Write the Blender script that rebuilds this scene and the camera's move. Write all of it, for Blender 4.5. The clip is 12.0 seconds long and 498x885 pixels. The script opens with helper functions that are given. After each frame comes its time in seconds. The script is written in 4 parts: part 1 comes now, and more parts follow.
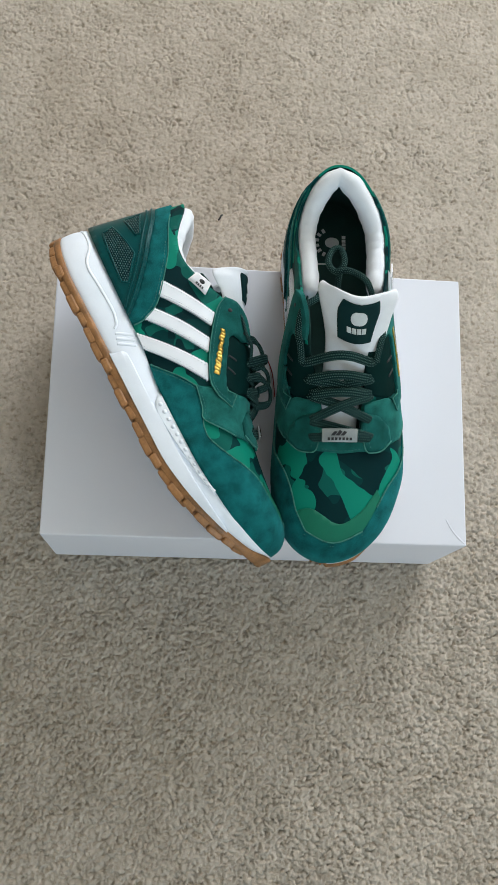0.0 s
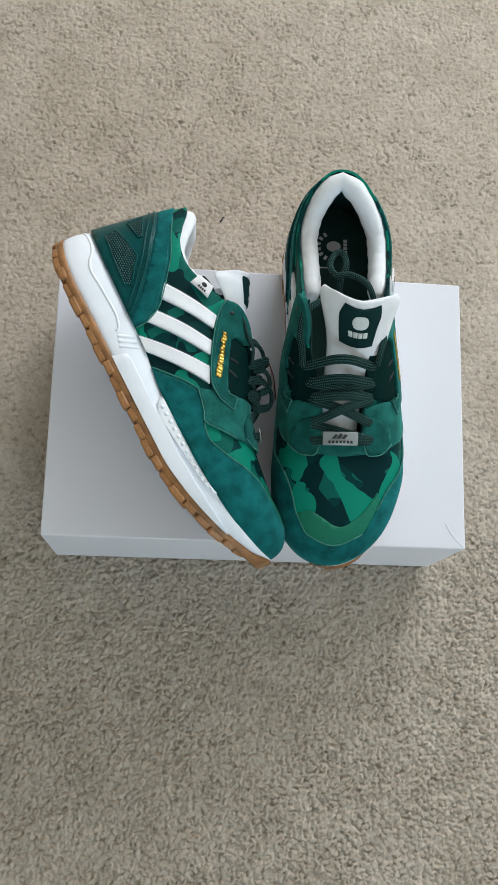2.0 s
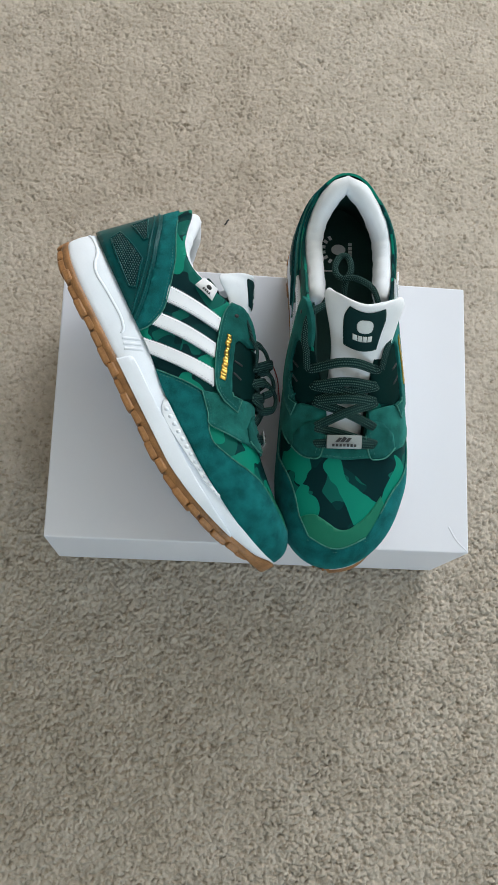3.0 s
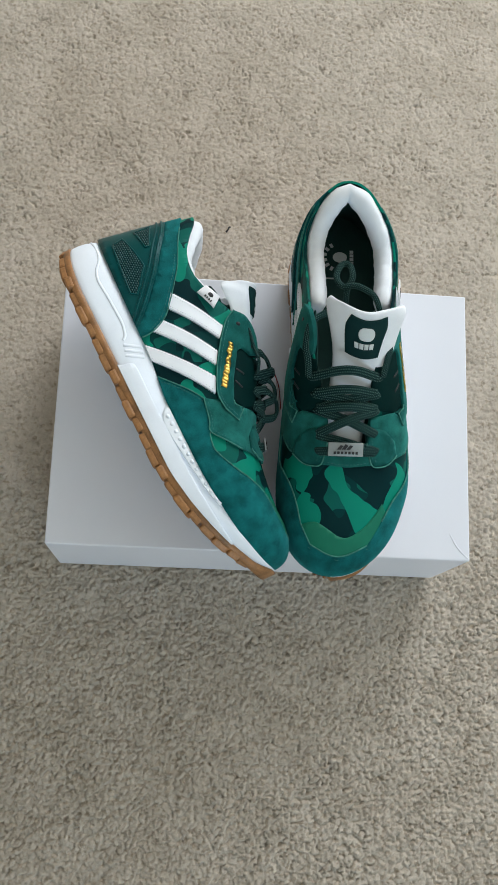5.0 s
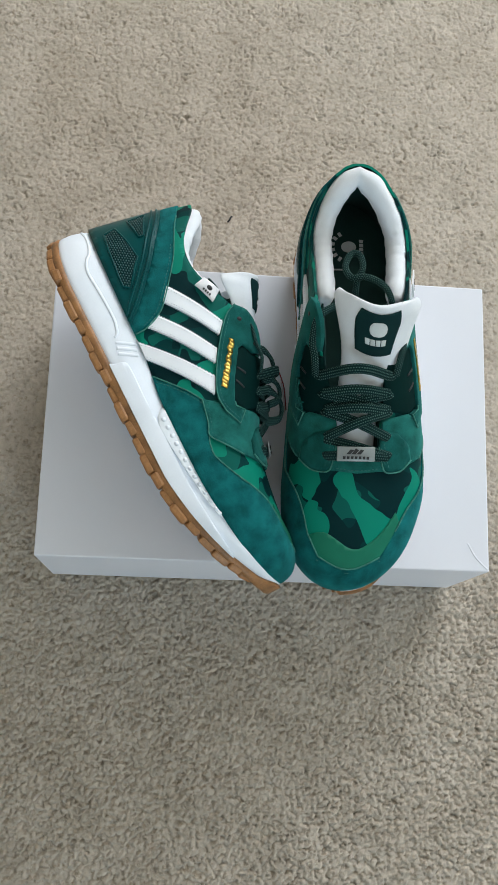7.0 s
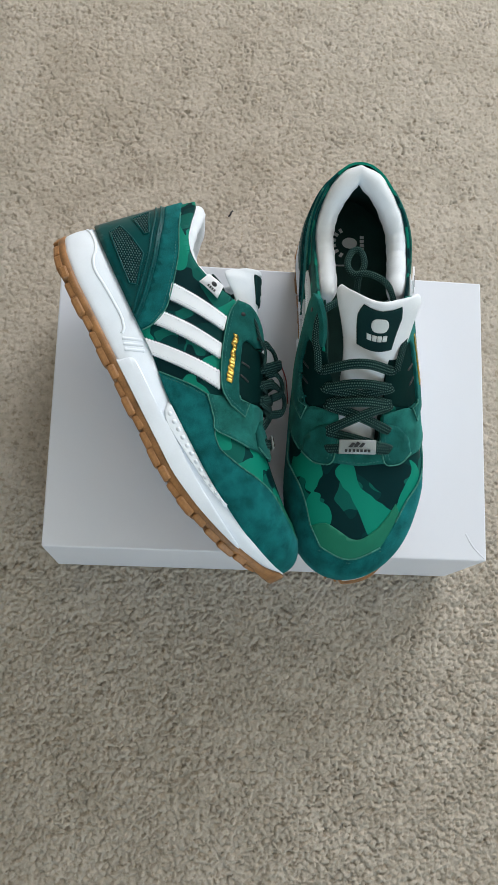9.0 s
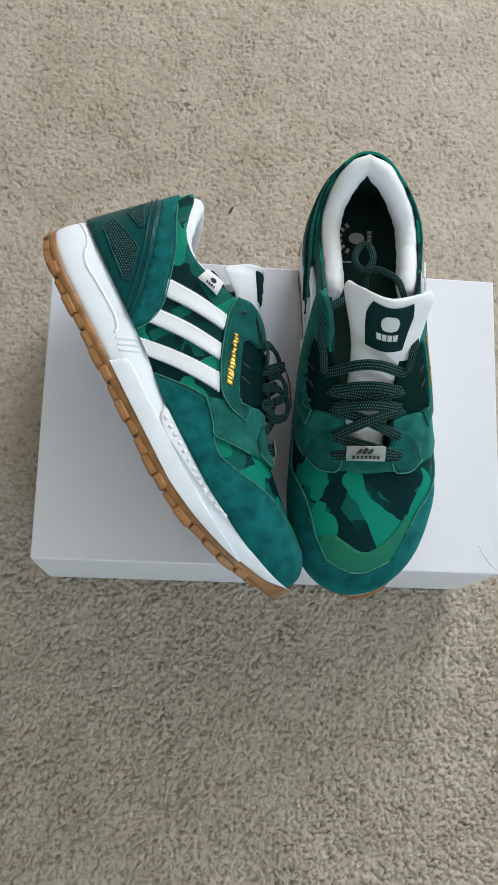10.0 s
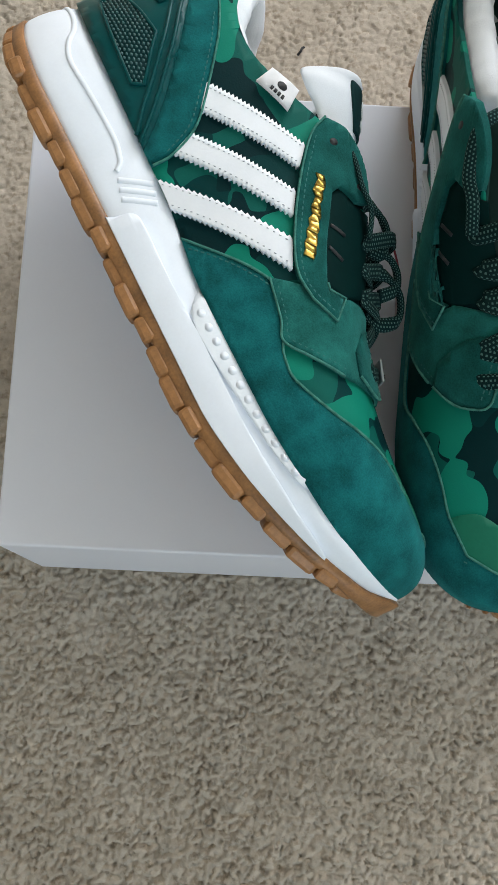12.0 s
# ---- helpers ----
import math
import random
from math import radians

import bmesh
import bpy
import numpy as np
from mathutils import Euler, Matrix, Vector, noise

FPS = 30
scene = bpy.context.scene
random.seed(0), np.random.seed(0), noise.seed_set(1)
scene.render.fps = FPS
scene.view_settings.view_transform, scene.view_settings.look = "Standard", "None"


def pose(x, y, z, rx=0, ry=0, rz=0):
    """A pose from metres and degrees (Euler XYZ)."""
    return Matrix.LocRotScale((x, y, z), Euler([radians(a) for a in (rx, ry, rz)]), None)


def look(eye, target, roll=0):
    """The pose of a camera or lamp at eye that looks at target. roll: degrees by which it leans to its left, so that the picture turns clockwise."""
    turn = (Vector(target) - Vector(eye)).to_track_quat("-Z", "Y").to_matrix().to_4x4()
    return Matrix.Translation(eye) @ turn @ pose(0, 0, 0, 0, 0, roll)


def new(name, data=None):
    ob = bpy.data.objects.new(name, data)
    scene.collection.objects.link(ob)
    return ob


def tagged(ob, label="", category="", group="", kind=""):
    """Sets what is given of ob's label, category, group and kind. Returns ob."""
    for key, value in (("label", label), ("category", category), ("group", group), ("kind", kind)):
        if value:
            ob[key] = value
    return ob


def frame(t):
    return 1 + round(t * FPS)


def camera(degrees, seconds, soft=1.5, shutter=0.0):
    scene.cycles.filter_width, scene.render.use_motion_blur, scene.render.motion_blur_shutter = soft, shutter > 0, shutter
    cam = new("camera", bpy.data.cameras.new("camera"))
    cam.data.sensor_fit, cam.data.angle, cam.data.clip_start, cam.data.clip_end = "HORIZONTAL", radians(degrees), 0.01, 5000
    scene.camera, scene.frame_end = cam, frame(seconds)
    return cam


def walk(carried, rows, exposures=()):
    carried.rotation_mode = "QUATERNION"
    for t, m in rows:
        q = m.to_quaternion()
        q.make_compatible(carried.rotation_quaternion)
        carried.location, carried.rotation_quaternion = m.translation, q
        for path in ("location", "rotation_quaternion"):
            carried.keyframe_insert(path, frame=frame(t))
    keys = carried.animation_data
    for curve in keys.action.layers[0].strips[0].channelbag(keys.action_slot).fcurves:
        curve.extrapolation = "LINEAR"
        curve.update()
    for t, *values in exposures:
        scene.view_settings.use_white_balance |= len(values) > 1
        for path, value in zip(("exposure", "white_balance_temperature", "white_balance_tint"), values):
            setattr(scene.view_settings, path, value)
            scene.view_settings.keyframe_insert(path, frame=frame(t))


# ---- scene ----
cam = camera(33.0, 12.0)
PATH = [
    (0, (-0.07, -0.054, 0.793), (0.105, 0.332, -1.162), 26.1),
    (0.5, (-0.07, -0.053, 0.796), (0.105, 0.329, -1.159), 26.4),
    (1, (-0.069, -0.053, 0.797), (0.1, 0.33, -1.158), 25.6),
    (1.5, (-0.07, -0.053, 0.796), (0.105, 0.331, -1.159), 26.4),
    (2, (-0.073, -0.052, 0.796), (0.108, 0.332, -1.159), 27.3),
    (2.5, (-0.074, -0.052, 0.795), (0.106, 0.333, -1.159), 27.4),
    (3, (-0.074, -0.052, 0.796), (0.101, 0.338, -1.158), 26.6),
    (5, (-0.075, -0.05, 0.796), (0.099, 0.351, -1.155), 26.0),
    (5.5, (-0.074, -0.049, 0.794), (0.097, 0.351, -1.158), 25.8),
    (6, (-0.072, -0.047, 0.79), (0.093, 0.349, -1.163), 25.2),
    (6.5, (-0.07, -0.043, 0.782), (0.089, 0.351, -1.173), 24.5),
    (7, (-0.068, -0.035, 0.753), (0.089, 0.356, -1.202), 24.2),
    (7.2, (-0.067, -0.031, 0.737), (0.09, 0.357, -1.218), 24.1),
    (9, (-0.077, -0.034, 0.766), (0.098, 0.329, -1.193), 27.9),
    (9.5, (-0.076, -0.031, 0.758), (0.096, 0.334, -1.201), 27.5),
    (10, (-0.075, -0.028, 0.731), (0.1, 0.351, -1.225), 27.0),
    (10.5, (-0.073, -0.027, 0.682), (0.102, 0.359, -1.272), 26.5),
    (11, (-0.081, -0.02, 0.618), (0.032, 0.351, -1.344), 19.2),
    (11.5, (-0.063, -0.01, 0.548), (-0.006, 0.33, -1.422), 12.0),
    (12, (-0.07, -0.007, 0.509), (-0.014, 0.296, -1.467), 13.2),
]
walk(cam, [(t, look(eye, target, roll)) for t, eye, target, roll in PATH], [(0, -0.04, 6500, 10), (7, -0.05, 6450, 9), (9.5, -0.03, 6500, 10), (11, -0.03, 6500, 10), (12, -0.01, 6600, 11)])

# ---- world and light ----
world = bpy.data.worlds.new("world")
scene.world = world
world.use_nodes = True
wn = world.node_tree
sky = wn.nodes.new("ShaderNodeTexSky")
sky.sky_type, sky.sun_disc = "NISHITA", False
sky.sun_elevation, sky.sun_rotation = radians(35), radians(200)
wn.links.new(sky.outputs[0], wn.nodes["Background"].inputs[0])
wn.nodes["Background"].inputs[1].default_value = 0.1
scene.view_settings.exposure = 0.0

# room: the window wall stands behind the box, out of view
ROOM_X0, ROOM_X1, ROOM_Y0, ROOM_Y1, ROOM_Z = -2.3, 2.2, -2.6, 2.3, 2.5
WIN_X0, WIN_X1, WIN_Z0, WIN_Z1 = 0.3, 2.1, 0.55, 2.2
lamp = bpy.data.lights.new("window_light", "AREA")
lamp.shape, lamp.size, lamp.size_y, lamp.energy = "RECTANGLE", WIN_X1 - WIN_X0, WIN_Z1 - WIN_Z0, 82
lamp.color = (0.92, 0.96, 1.0)
lamp_ob = new("window_light", lamp)
lamp_ob.matrix_world = look(((WIN_X0 + WIN_X1) / 2, ROOM_Y1 + 0.05, (WIN_Z0 + WIN_Z1) / 2), ((WIN_X0 + WIN_X1) / 2, 0, (WIN_Z0 + WIN_Z1) / 2))

# an unseen second window assumed behind the camera, added to brighten the front carpet
lamp = bpy.data.lights.new("assumed_rear_window_light", "AREA")
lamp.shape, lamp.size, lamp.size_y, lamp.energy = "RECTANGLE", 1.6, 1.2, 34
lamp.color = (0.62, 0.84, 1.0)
lamp_ob = new("assumed_rear_window_light", lamp)
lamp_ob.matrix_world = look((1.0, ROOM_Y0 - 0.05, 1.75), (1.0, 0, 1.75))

# ---- materials ----
def material(name, colour, rough=0.6, metal=0.0, spec=0.5, vary=0.12, scale=60.0, fine=900.0, bump=0.15, dist=0.0006, sheen=0.0, coat=0.0):
    """A plain surface with variation at two scales and fine relief."""
    m = bpy.data.materials.new(name)
    m.use_nodes = True
    t = m.node_tree
    b = t.nodes["Principled BSDF"]
    b.inputs["Roughness"].default_value = rough
    b.inputs["Metallic"].default_value = metal
    b.inputs["Specular IOR Level"].default_value = spec
    b.inputs["Sheen Weight"].default_value = sheen
    b.inputs["Sheen Tint"].default_value = (*[0.15 + 0.85 * c / max(colour) for c in colour], 1)
    b.inputs["Coat Weight"].default_value = coat
    co = t.nodes.new("ShaderNodeTexCoord")
    n1 = t.nodes.new("ShaderNodeTexNoise")
    n1.inputs["Scale"].default_value, n1.inputs["Detail"].default_value = scale, 4
    n2 = t.nodes.new("ShaderNodeTexNoise")
    n2.inputs["Scale"].default_value, n2.inputs["Detail"].default_value = fine, 2
    t.links.new(co.outputs["Object"], n1.inputs["Vector"])
    t.links.new(co.outputs["Object"], n2.inputs["Vector"])
    mix = t.nodes.new("ShaderNodeMath")
    mix.operation = "MULTIPLY_ADD"
    t.links.new(n2.outputs["Fac"], mix.inputs[0])
    mix.inputs[1].default_value = 0.45
    t.links.new(n1.outputs["Fac"], mix.inputs[2])
    ramp = t.nodes.new("ShaderNodeValToRGB")
    lo = [max(0.0, c * (1 - vary)) for c in colour]
    hi = [min(1.0, c * (1 + vary)) for c in colour]
    ramp.color_ramp.elements[0].position, ramp.color_ramp.elements[0].color = 0.45, (*lo, 1)
    ramp.color_ramp.elements[1].position, ramp.color_ramp.elements[1].color = 1.0, (*hi, 1)
    t.links.new(mix.outputs[0], ramp.inputs[0])
    t.links.new(ramp.outputs[0], b.inputs["Base Color"])
    if bump:
        bp = t.nodes.new("ShaderNodeBump")
        bp.inputs["Strength"].default_value, bp.inputs["Distance"].default_value = bump, dist
        t.links.new(mix.outputs[0], bp.inputs["Height"])
        t.links.new(bp.outputs[0], b.inputs["Normal"])
    return m


def camo_material(name, seed):
    """Printed camouflage: flat blots of four greens with smooth edges."""
    m = bpy.data.materials.new(name)
    m.use_nodes = True
    t = m.node_tree
    b = t.nodes["Principled BSDF"]
    b.inputs["Roughness"].default_value = 0.55
    b.inputs["Specular IOR Level"].default_value = 0.07
    co = t.nodes.new("ShaderNodeTexCoord")
    colour = None
    layers = [(40.0, 0.0, 0.52, (0.004, 0.100, 0.080)), (42.0, 3.1, 0.52, (0.001, 0.021, 0.024)), (42.0, 7.7, 0.545, (0.004, 0.205, 0.140))]
    for scale, shift, cut, col in layers:
        mp = t.nodes.new("ShaderNodeMapping")
        mp.inputs["Location"].default_value = (shift + seed, shift * 0.7, seed * 1.3)
        t.links.new(co.outputs["Object"], mp.inputs["Vector"])
        n = t.nodes.new("ShaderNodeTexNoise")
        n.inputs["Scale"].default_value, n.inputs["Detail"].default_value, n.inputs["Roughness"].default_value = scale, 0.7, 0.4
        n.inputs["Distortion"].default_value = 0.35
        t.links.new(mp.outputs[0], n.inputs["Vector"])
        st = t.nodes.new("ShaderNodeMath")
        st.operation = "GREATER_THAN"
        t.links.new(n.outputs["Fac"], st.inputs[0])
        st.inputs[1].default_value = cut
        mx = t.nodes.new("ShaderNodeMix")
        mx.data_type = "RGBA"
        t.links.new(st.outputs[0], mx.inputs["Factor"])
        if colour is None:
            mx.inputs["A"].default_value = (0.001, 0.036, 0.036, 1)
        else:
            t.links.new(colour, mx.inputs["A"])
        mx.inputs["B"].default_value = (*col, 1)
        colour = mx.outputs["Result"]
    t.links.new(colour, b.inputs["Base Color"])
    w = t.nodes.new("ShaderNodeTexNoise")
    w.inputs["Scale"].default_value = 1400
    t.links.new(co.outputs["Object"], w.inputs["Vector"])
    bp = t.nodes.new("ShaderNodeBump")
    bp.inputs["Strength"].default_value, bp.inputs["Distance"].default_value = 0.2, 0.0003
    t.links.new(w.outputs["Fac"], bp.inputs["Height"])
    t.links.new(bp.outputs[0], b.inputs["Normal"])
    return m


def checker_material(name, dark, light, scale):
    """Woven lace: dark cord with small light flecks."""
    m = bpy.data.materials.new(name)
    m.use_nodes = True
    t = m.node_tree
    b = t.nodes["Principled BSDF"]
    b.inputs["Roughness"].default_value = 0.85
    b.inputs["Specular IOR Level"].default_value = 0.12
    uv = t.nodes.new("ShaderNodeUVMap")
    mp = t.nodes.new("ShaderNodeMapping")
    mp.inputs["Scale"].default_value = (scale, 12, 1)
    t.links.new(uv.outputs[0], mp.inputs[0])
    br = t.nodes.new("ShaderNodeTexBrick")
    br.inputs["Color1"].default_value = (*light, 1)
    br.inputs["Color2"].default_value = (*light, 1)
    br.inputs["Mortar"].default_value = (*dark, 1)
    br.inputs["Scale"].default_value = 1.0
    br.inputs["Mortar Size"].default_value = 0.29
    br.inputs["Brick Width"].default_value = 1.0
    br.inputs["Row Height"].default_value = 1.0
    br.offset = 0.5
    t.links.new(mp.outputs[0], br.inputs["Vector"])
    t.links.new(br.outputs["Color"], b.inputs["Base Color"])
    bp = t.nodes.new("ShaderNodeBump")
    bp.inputs["Strength"].default_value, bp.inputs["Distance"].default_value = 0.5, 0.0005
    t.links.new(br.outputs["Fac"], bp.inputs["Height"])
    t.links.new(bp.outputs[0], b.inputs["Normal"])
    return m


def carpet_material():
    """Twisted yarn: pale tips, broad uneven tone, and dark flecks painting in crevice shade."""
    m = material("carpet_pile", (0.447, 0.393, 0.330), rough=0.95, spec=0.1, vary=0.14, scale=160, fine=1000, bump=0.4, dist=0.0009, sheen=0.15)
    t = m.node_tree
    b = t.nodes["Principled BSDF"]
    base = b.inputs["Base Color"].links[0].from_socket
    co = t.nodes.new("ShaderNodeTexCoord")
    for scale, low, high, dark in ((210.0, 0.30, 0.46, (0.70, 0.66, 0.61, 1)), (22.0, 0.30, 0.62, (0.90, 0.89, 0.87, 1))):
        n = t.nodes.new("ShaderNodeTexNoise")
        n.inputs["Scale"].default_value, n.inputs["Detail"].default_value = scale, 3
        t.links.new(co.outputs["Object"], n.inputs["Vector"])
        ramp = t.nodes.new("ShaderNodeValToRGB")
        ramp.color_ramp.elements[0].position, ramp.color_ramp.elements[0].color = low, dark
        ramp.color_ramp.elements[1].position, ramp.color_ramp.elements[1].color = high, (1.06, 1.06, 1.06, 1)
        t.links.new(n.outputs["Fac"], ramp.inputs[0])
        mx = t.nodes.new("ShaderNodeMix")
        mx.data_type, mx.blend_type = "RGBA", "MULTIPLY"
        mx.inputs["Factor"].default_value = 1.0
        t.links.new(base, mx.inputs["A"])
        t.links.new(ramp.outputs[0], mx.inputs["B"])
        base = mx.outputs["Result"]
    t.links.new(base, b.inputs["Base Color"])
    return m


M_SUEDE = material("teal_suede", (0.006, 0.107, 0.110), rough=0.9, spec=0.06, vary=0.5, scale=95, fine=1500, bump=0.4, sheen=0.16)
M_SUEDE3 = material("mid_teal_suede", (0.012, 0.108, 0.094), rough=0.9, spec=0.06, vary=0.5, scale=90, fine=1500, bump=0.4, sheen=0.2)
M_SUEDE2 = material("green_suede", (0.008, 0.080, 0.071), rough=0.9, spec=0.06, vary=0.55, scale=70, fine=1500, bump=0.4, sheen=0.18)
M_TPU = material("green_gloss_plastic", (0.001, 0.062, 0.064), rough=0.3, spec=0.14, vary=0.1, bump=0.03)
M_MESH = material("dark_mesh", (0.002, 0.030, 0.032), spec=0.1, rough=0.5, vary=0.2)
M_CAGE = material("dark_green_lace_guard", (0.001, 0.017, 0.016), rough=0.7, spec=0.06, vary=0.15)
M_WHITE = material("white_leather", (0.83, 0.86, 0.90), rough=0.5, vary=0.03, bump=0.08)
M_FOAM = material("white_midsole_foam", (0.83, 0.88, 0.95), rough=0.8, vary=0.03, bump=0.05)
M_LINING = material("white_padded_lining", (0.78, 0.81, 0.85), rough=0.9, vary=0.06, fine=1800, bump=0.3)
M_GUM = material("gum_rubber", (0.28, 0.13, 0.045), rough=0.45, vary=0.5, scale=80, bump=0.1)
M_CAMO = camo_material("green_camouflage_print", 0.0)
M_INSOLE = material("dark_green_insole", (0.004, 0.045, 0.038), rough=0.8, vary=0.3, scale=40)
M_BRIGHT = material("bright_green_leather", (0.006, 0.15, 0.09), rough=0.55, spec=0.2, vary=0.08, bump=0.1)
M_GOLD = material("gold_foil", (0.62, 0.42, 0.10), rough=0.28, metal=1.0, vary=0.2, bump=0.6, fine=400)
M_TAG = material("white_woven_tag", (0.8, 0.8, 0.82), rough=0.8, vary=0.04)
M_BLACK = material("black_print_and_holes", (0.015, 0.016, 0.018), rough=0.6, vary=0.1)
M_LABEL = material("dark_green_label", (0.003, 0.026, 0.027), spec=0.15, rough=0.8, vary=0.1)
M_LACE = checker_material("flecked_lace", (0.003, 0.019, 0.019), (0.085, 0.170, 0.152), 600)
M_STITCH = material("green_thread", (0.02, 0.13, 0.12), rough=0.8)
M_SILVER = material("clear_silver_tag", (0.30, 0.33, 0.33), rough=0.3, metal=0.15, vary=0.15)
M_CARD = material("white_coated_card", (0.74, 0.75, 0.81), rough=0.5, vary=0.015, scale=8, bump=0.03)
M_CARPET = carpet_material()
M_WALL = material("cream_wall_paint", (0.72, 0.69, 0.63), rough=0.9, vary=0.03, scale=3, fine=200)
M_STRIP = material("translucent_white_strip", (0.78, 0.83, 0.88), rough=0.4, vary=0.04)
M_KNOT = material("grey_green_mesh_highlights", (0.05, 0.13, 0.13), rough=0.35, vary=0.2)
M_PRINT = material("white_print", (0.62, 0.66, 0.66), rough=0.6, vary=0.06)
M_STITCH_HOLE = material("stitch_hole_grey", (0.3, 0.33, 0.36), rough=0.7)
M_EDGE = material("raw_suede_edge", (0.055, 0.200, 0.165), rough=0.9, spec=0.06, vary=0.4, scale=300)
M_PINK = material("pink_clear_plastic", (0.55, 0.42, 0.44), rough=0.3, vary=0.1)
M_RED = material("red_thread", (0.35, 0.05, 0.07), rough=0.7, vary=0.1)


# ---- building helpers ----
def mesh_object(name, bm, mat, parent=None, label="", smooth=True):
    me = bpy.data.meshes.new(name)
    bm.to_mesh(me)
    bm.free()
    if smooth:
        me.polygons.foreach_set("use_smooth", [True] * len(me.polygons))
    if mat:
        me.materials.append(mat)
    ob = new(name, me)
    if parent:
        ob.parent = parent
    if label:
        ob["label"] = label
    return ob


def part(name, bm, mat, parent, label="", smooth=True):
    return mesh_object(name, bm, mat, parent, label, smooth)


def spline(knots):
    """A smooth curve through (x, value) knots."""
    xs = np.array([k[0] for k in knots], float)
    ys = np.array([k[1] for k in knots], float)
    d = np.diff(ys) / np.diff(xs)
    m = np.zeros(len(xs))
    m[0], m[-1] = d[0], d[-1]
    for i in range(1, len(xs) - 1):
        m[i] = 0 if d[i - 1] * d[i] <= 0 else 2 * d[i - 1] * d[i] / (d[i - 1] + d[i])

    def f(x):
        x = min(max(x, xs[0]), xs[-1])
        i = min(int(np.searchsorted(xs, x, side="right")) - 1, len(xs) - 2)
        h = xs[i + 1] - xs[i]
        s = (x - xs[i]) / h
        return float((1 + 2 * s) * (1 - s) ** 2 * ys[i] + s * (1 - s) ** 2 * h * m[i] + s * s * (3 - 2 * s) * ys[i + 1] + s * s * (s - 1) * h * m[i + 1])
    return f


def smooth_line(pts, per=6, closed=False):
    """Catmull-Rom points through pts."""
    p = [Vector(q) for q in pts]
    n = len(p)
    out = []
    for i in range(n if closed else n - 1):
        a, b, c, d = (p[(i + k) % n] if closed else p[min(max(i + k, 0), n - 1)] for k in (-1, 0, 1, 2))
        for j in range(per):
            s = j / per
            out.append(0.5 * ((2 * b) + (c - a) * s + (2 * a - 5 * b + 4 * c - d) * s * s + (3 * b - a - 3 * c + d) * s ** 3))
    if not closed:
        out.append(p[-1])
    return out


def box_bm(lo, hi, bevel=0.0, seg=2):
    bm = bmesh.new()
    bmesh.ops.create_cube(bm, size=1)
    lo, hi = Vector(lo), Vector(hi)
    for v in bm.verts:
        v.co = Vector([lo[i] + (v.co[i] + 0.5) * (hi[i] - lo[i]) for i in range(3)])
    if bevel:
        bmesh.ops.bevel(bm, geom=list(bm.edges), offset=bevel, segments=seg, affect="EDGES", profile=0.5)
    return bm


def ribbon(bm, pts, normals, width, thick, uv=True):
    """A flat cord with rounded edges along pts; normals point away from the thing that it lies on."""
    n = len(pts)
    lay = bm.loops.layers.uv.verify()
    rings, length, run = [], [], 0.0
    prof = [(math.cos(a), math.sin(a)) for a in [2 * math.pi * k / 8 for k in range(8)]]
    for i in range(n):
        t = (pts[min(i + 1, n - 1)] - pts[max(i - 1, 0)]).normalized()
        nn = normals[i] - t * normals[i].dot(t)
        nn.normalize()
        bi = t.cross(nn)
        if i:
            run += (pts[i] - pts[i - 1]).length
        length.append(run)
        rings.append([bm.verts.new(pts[i] + bi * (width / 2) * math.copysign(abs(c) ** 0.6, c) + nn * (thick / 2) * math.copysign(abs(s) ** 0.7, s)) for c, s in prof])
    for i in range(n - 1):
        for k in range(8):
            f = bm.faces.new((rings[i][k], rings[i][(k + 1) % 8], rings[i + 1][(k + 1) % 8], rings[i + 1][k]))
            for lp, (a, b) in zip(f.loops, ((i, k), (i, k + 1), (i + 1, k + 1), (i + 1, k))):
                lp[lay].uv = (length[a], b / 8)
    bm.faces.new(rings[0][::-1])
    bm.faces.new(rings[-1])


# ---- the trainer: lengths run from heel to toe, widths to the outer side, heights from the sole ----
LU = 0.286
X0 = -0.014
Z0 = spline([(-0.015, 0.0330), (0, 0.0315), (0.02, 0.0300), (0.055, 0.0285), (0.10, 0.0270), (0.14, 0.0228), (0.19, 0.0226), (0.23, 0.0256), (0.26, 0.0308), (0.275, 0.0350), (0.29, 0.0420)])
ZTOP = spline([(-0.015, 0.155), (0, 0.150), (0.06, 0.140), (0.09, 0.128), (0.11, 0.118), (0.13, 0.108), (0.155, 0.092), (0.189, 0.074), (0.216, 0.0675), (0.245, 0.064), (0.262, 0.0625), (0.274, 0.0590), (0.281, 0.0545), (0.2848, 0.0490), (0.286, 0.0440)])
WIDE = spline([(-0.015, 0.041), (0.03, 0.0425), (0.07, 0.0425), (0.11, 0.0440), (0.15, 0.0485), (0.19, 0.0525), (0.215, 0.0530), (0.24, 0.0510), (0.29, 0.049)])
WIDEM = spline([(-0.015, 0.038), (0.03, 0.0388), (0.07, 0.0378), (0.11, 0.0385), (0.15, 0.0430), (0.19, 0.0465), (0.215, 0.0480), (0.24, 0.0480), (0.29, 0.047)])
MID = spline([(0, -0.002), (0.05, 0.0), (0.12, 0.001), (0.2, 0.002), (0.25, -0.001), (0.29, -0.006)])
SQUARE = spline([(0, 2.1), (0.08, 2.1), (0.14, 2.15), (0.2, 2.3), (0.29, 2.6)])
FLOOR = spline([(-0.02, 0.010), (-0.005, 0.0048), (0.012, 0.0015), (0.035, 0.0), (0.18, 0.0), (0.205, 0.003), (0.225, 0.0075), (0.25, 0.0155), (0.27, 0.0240), (0.292, 0.0350)])
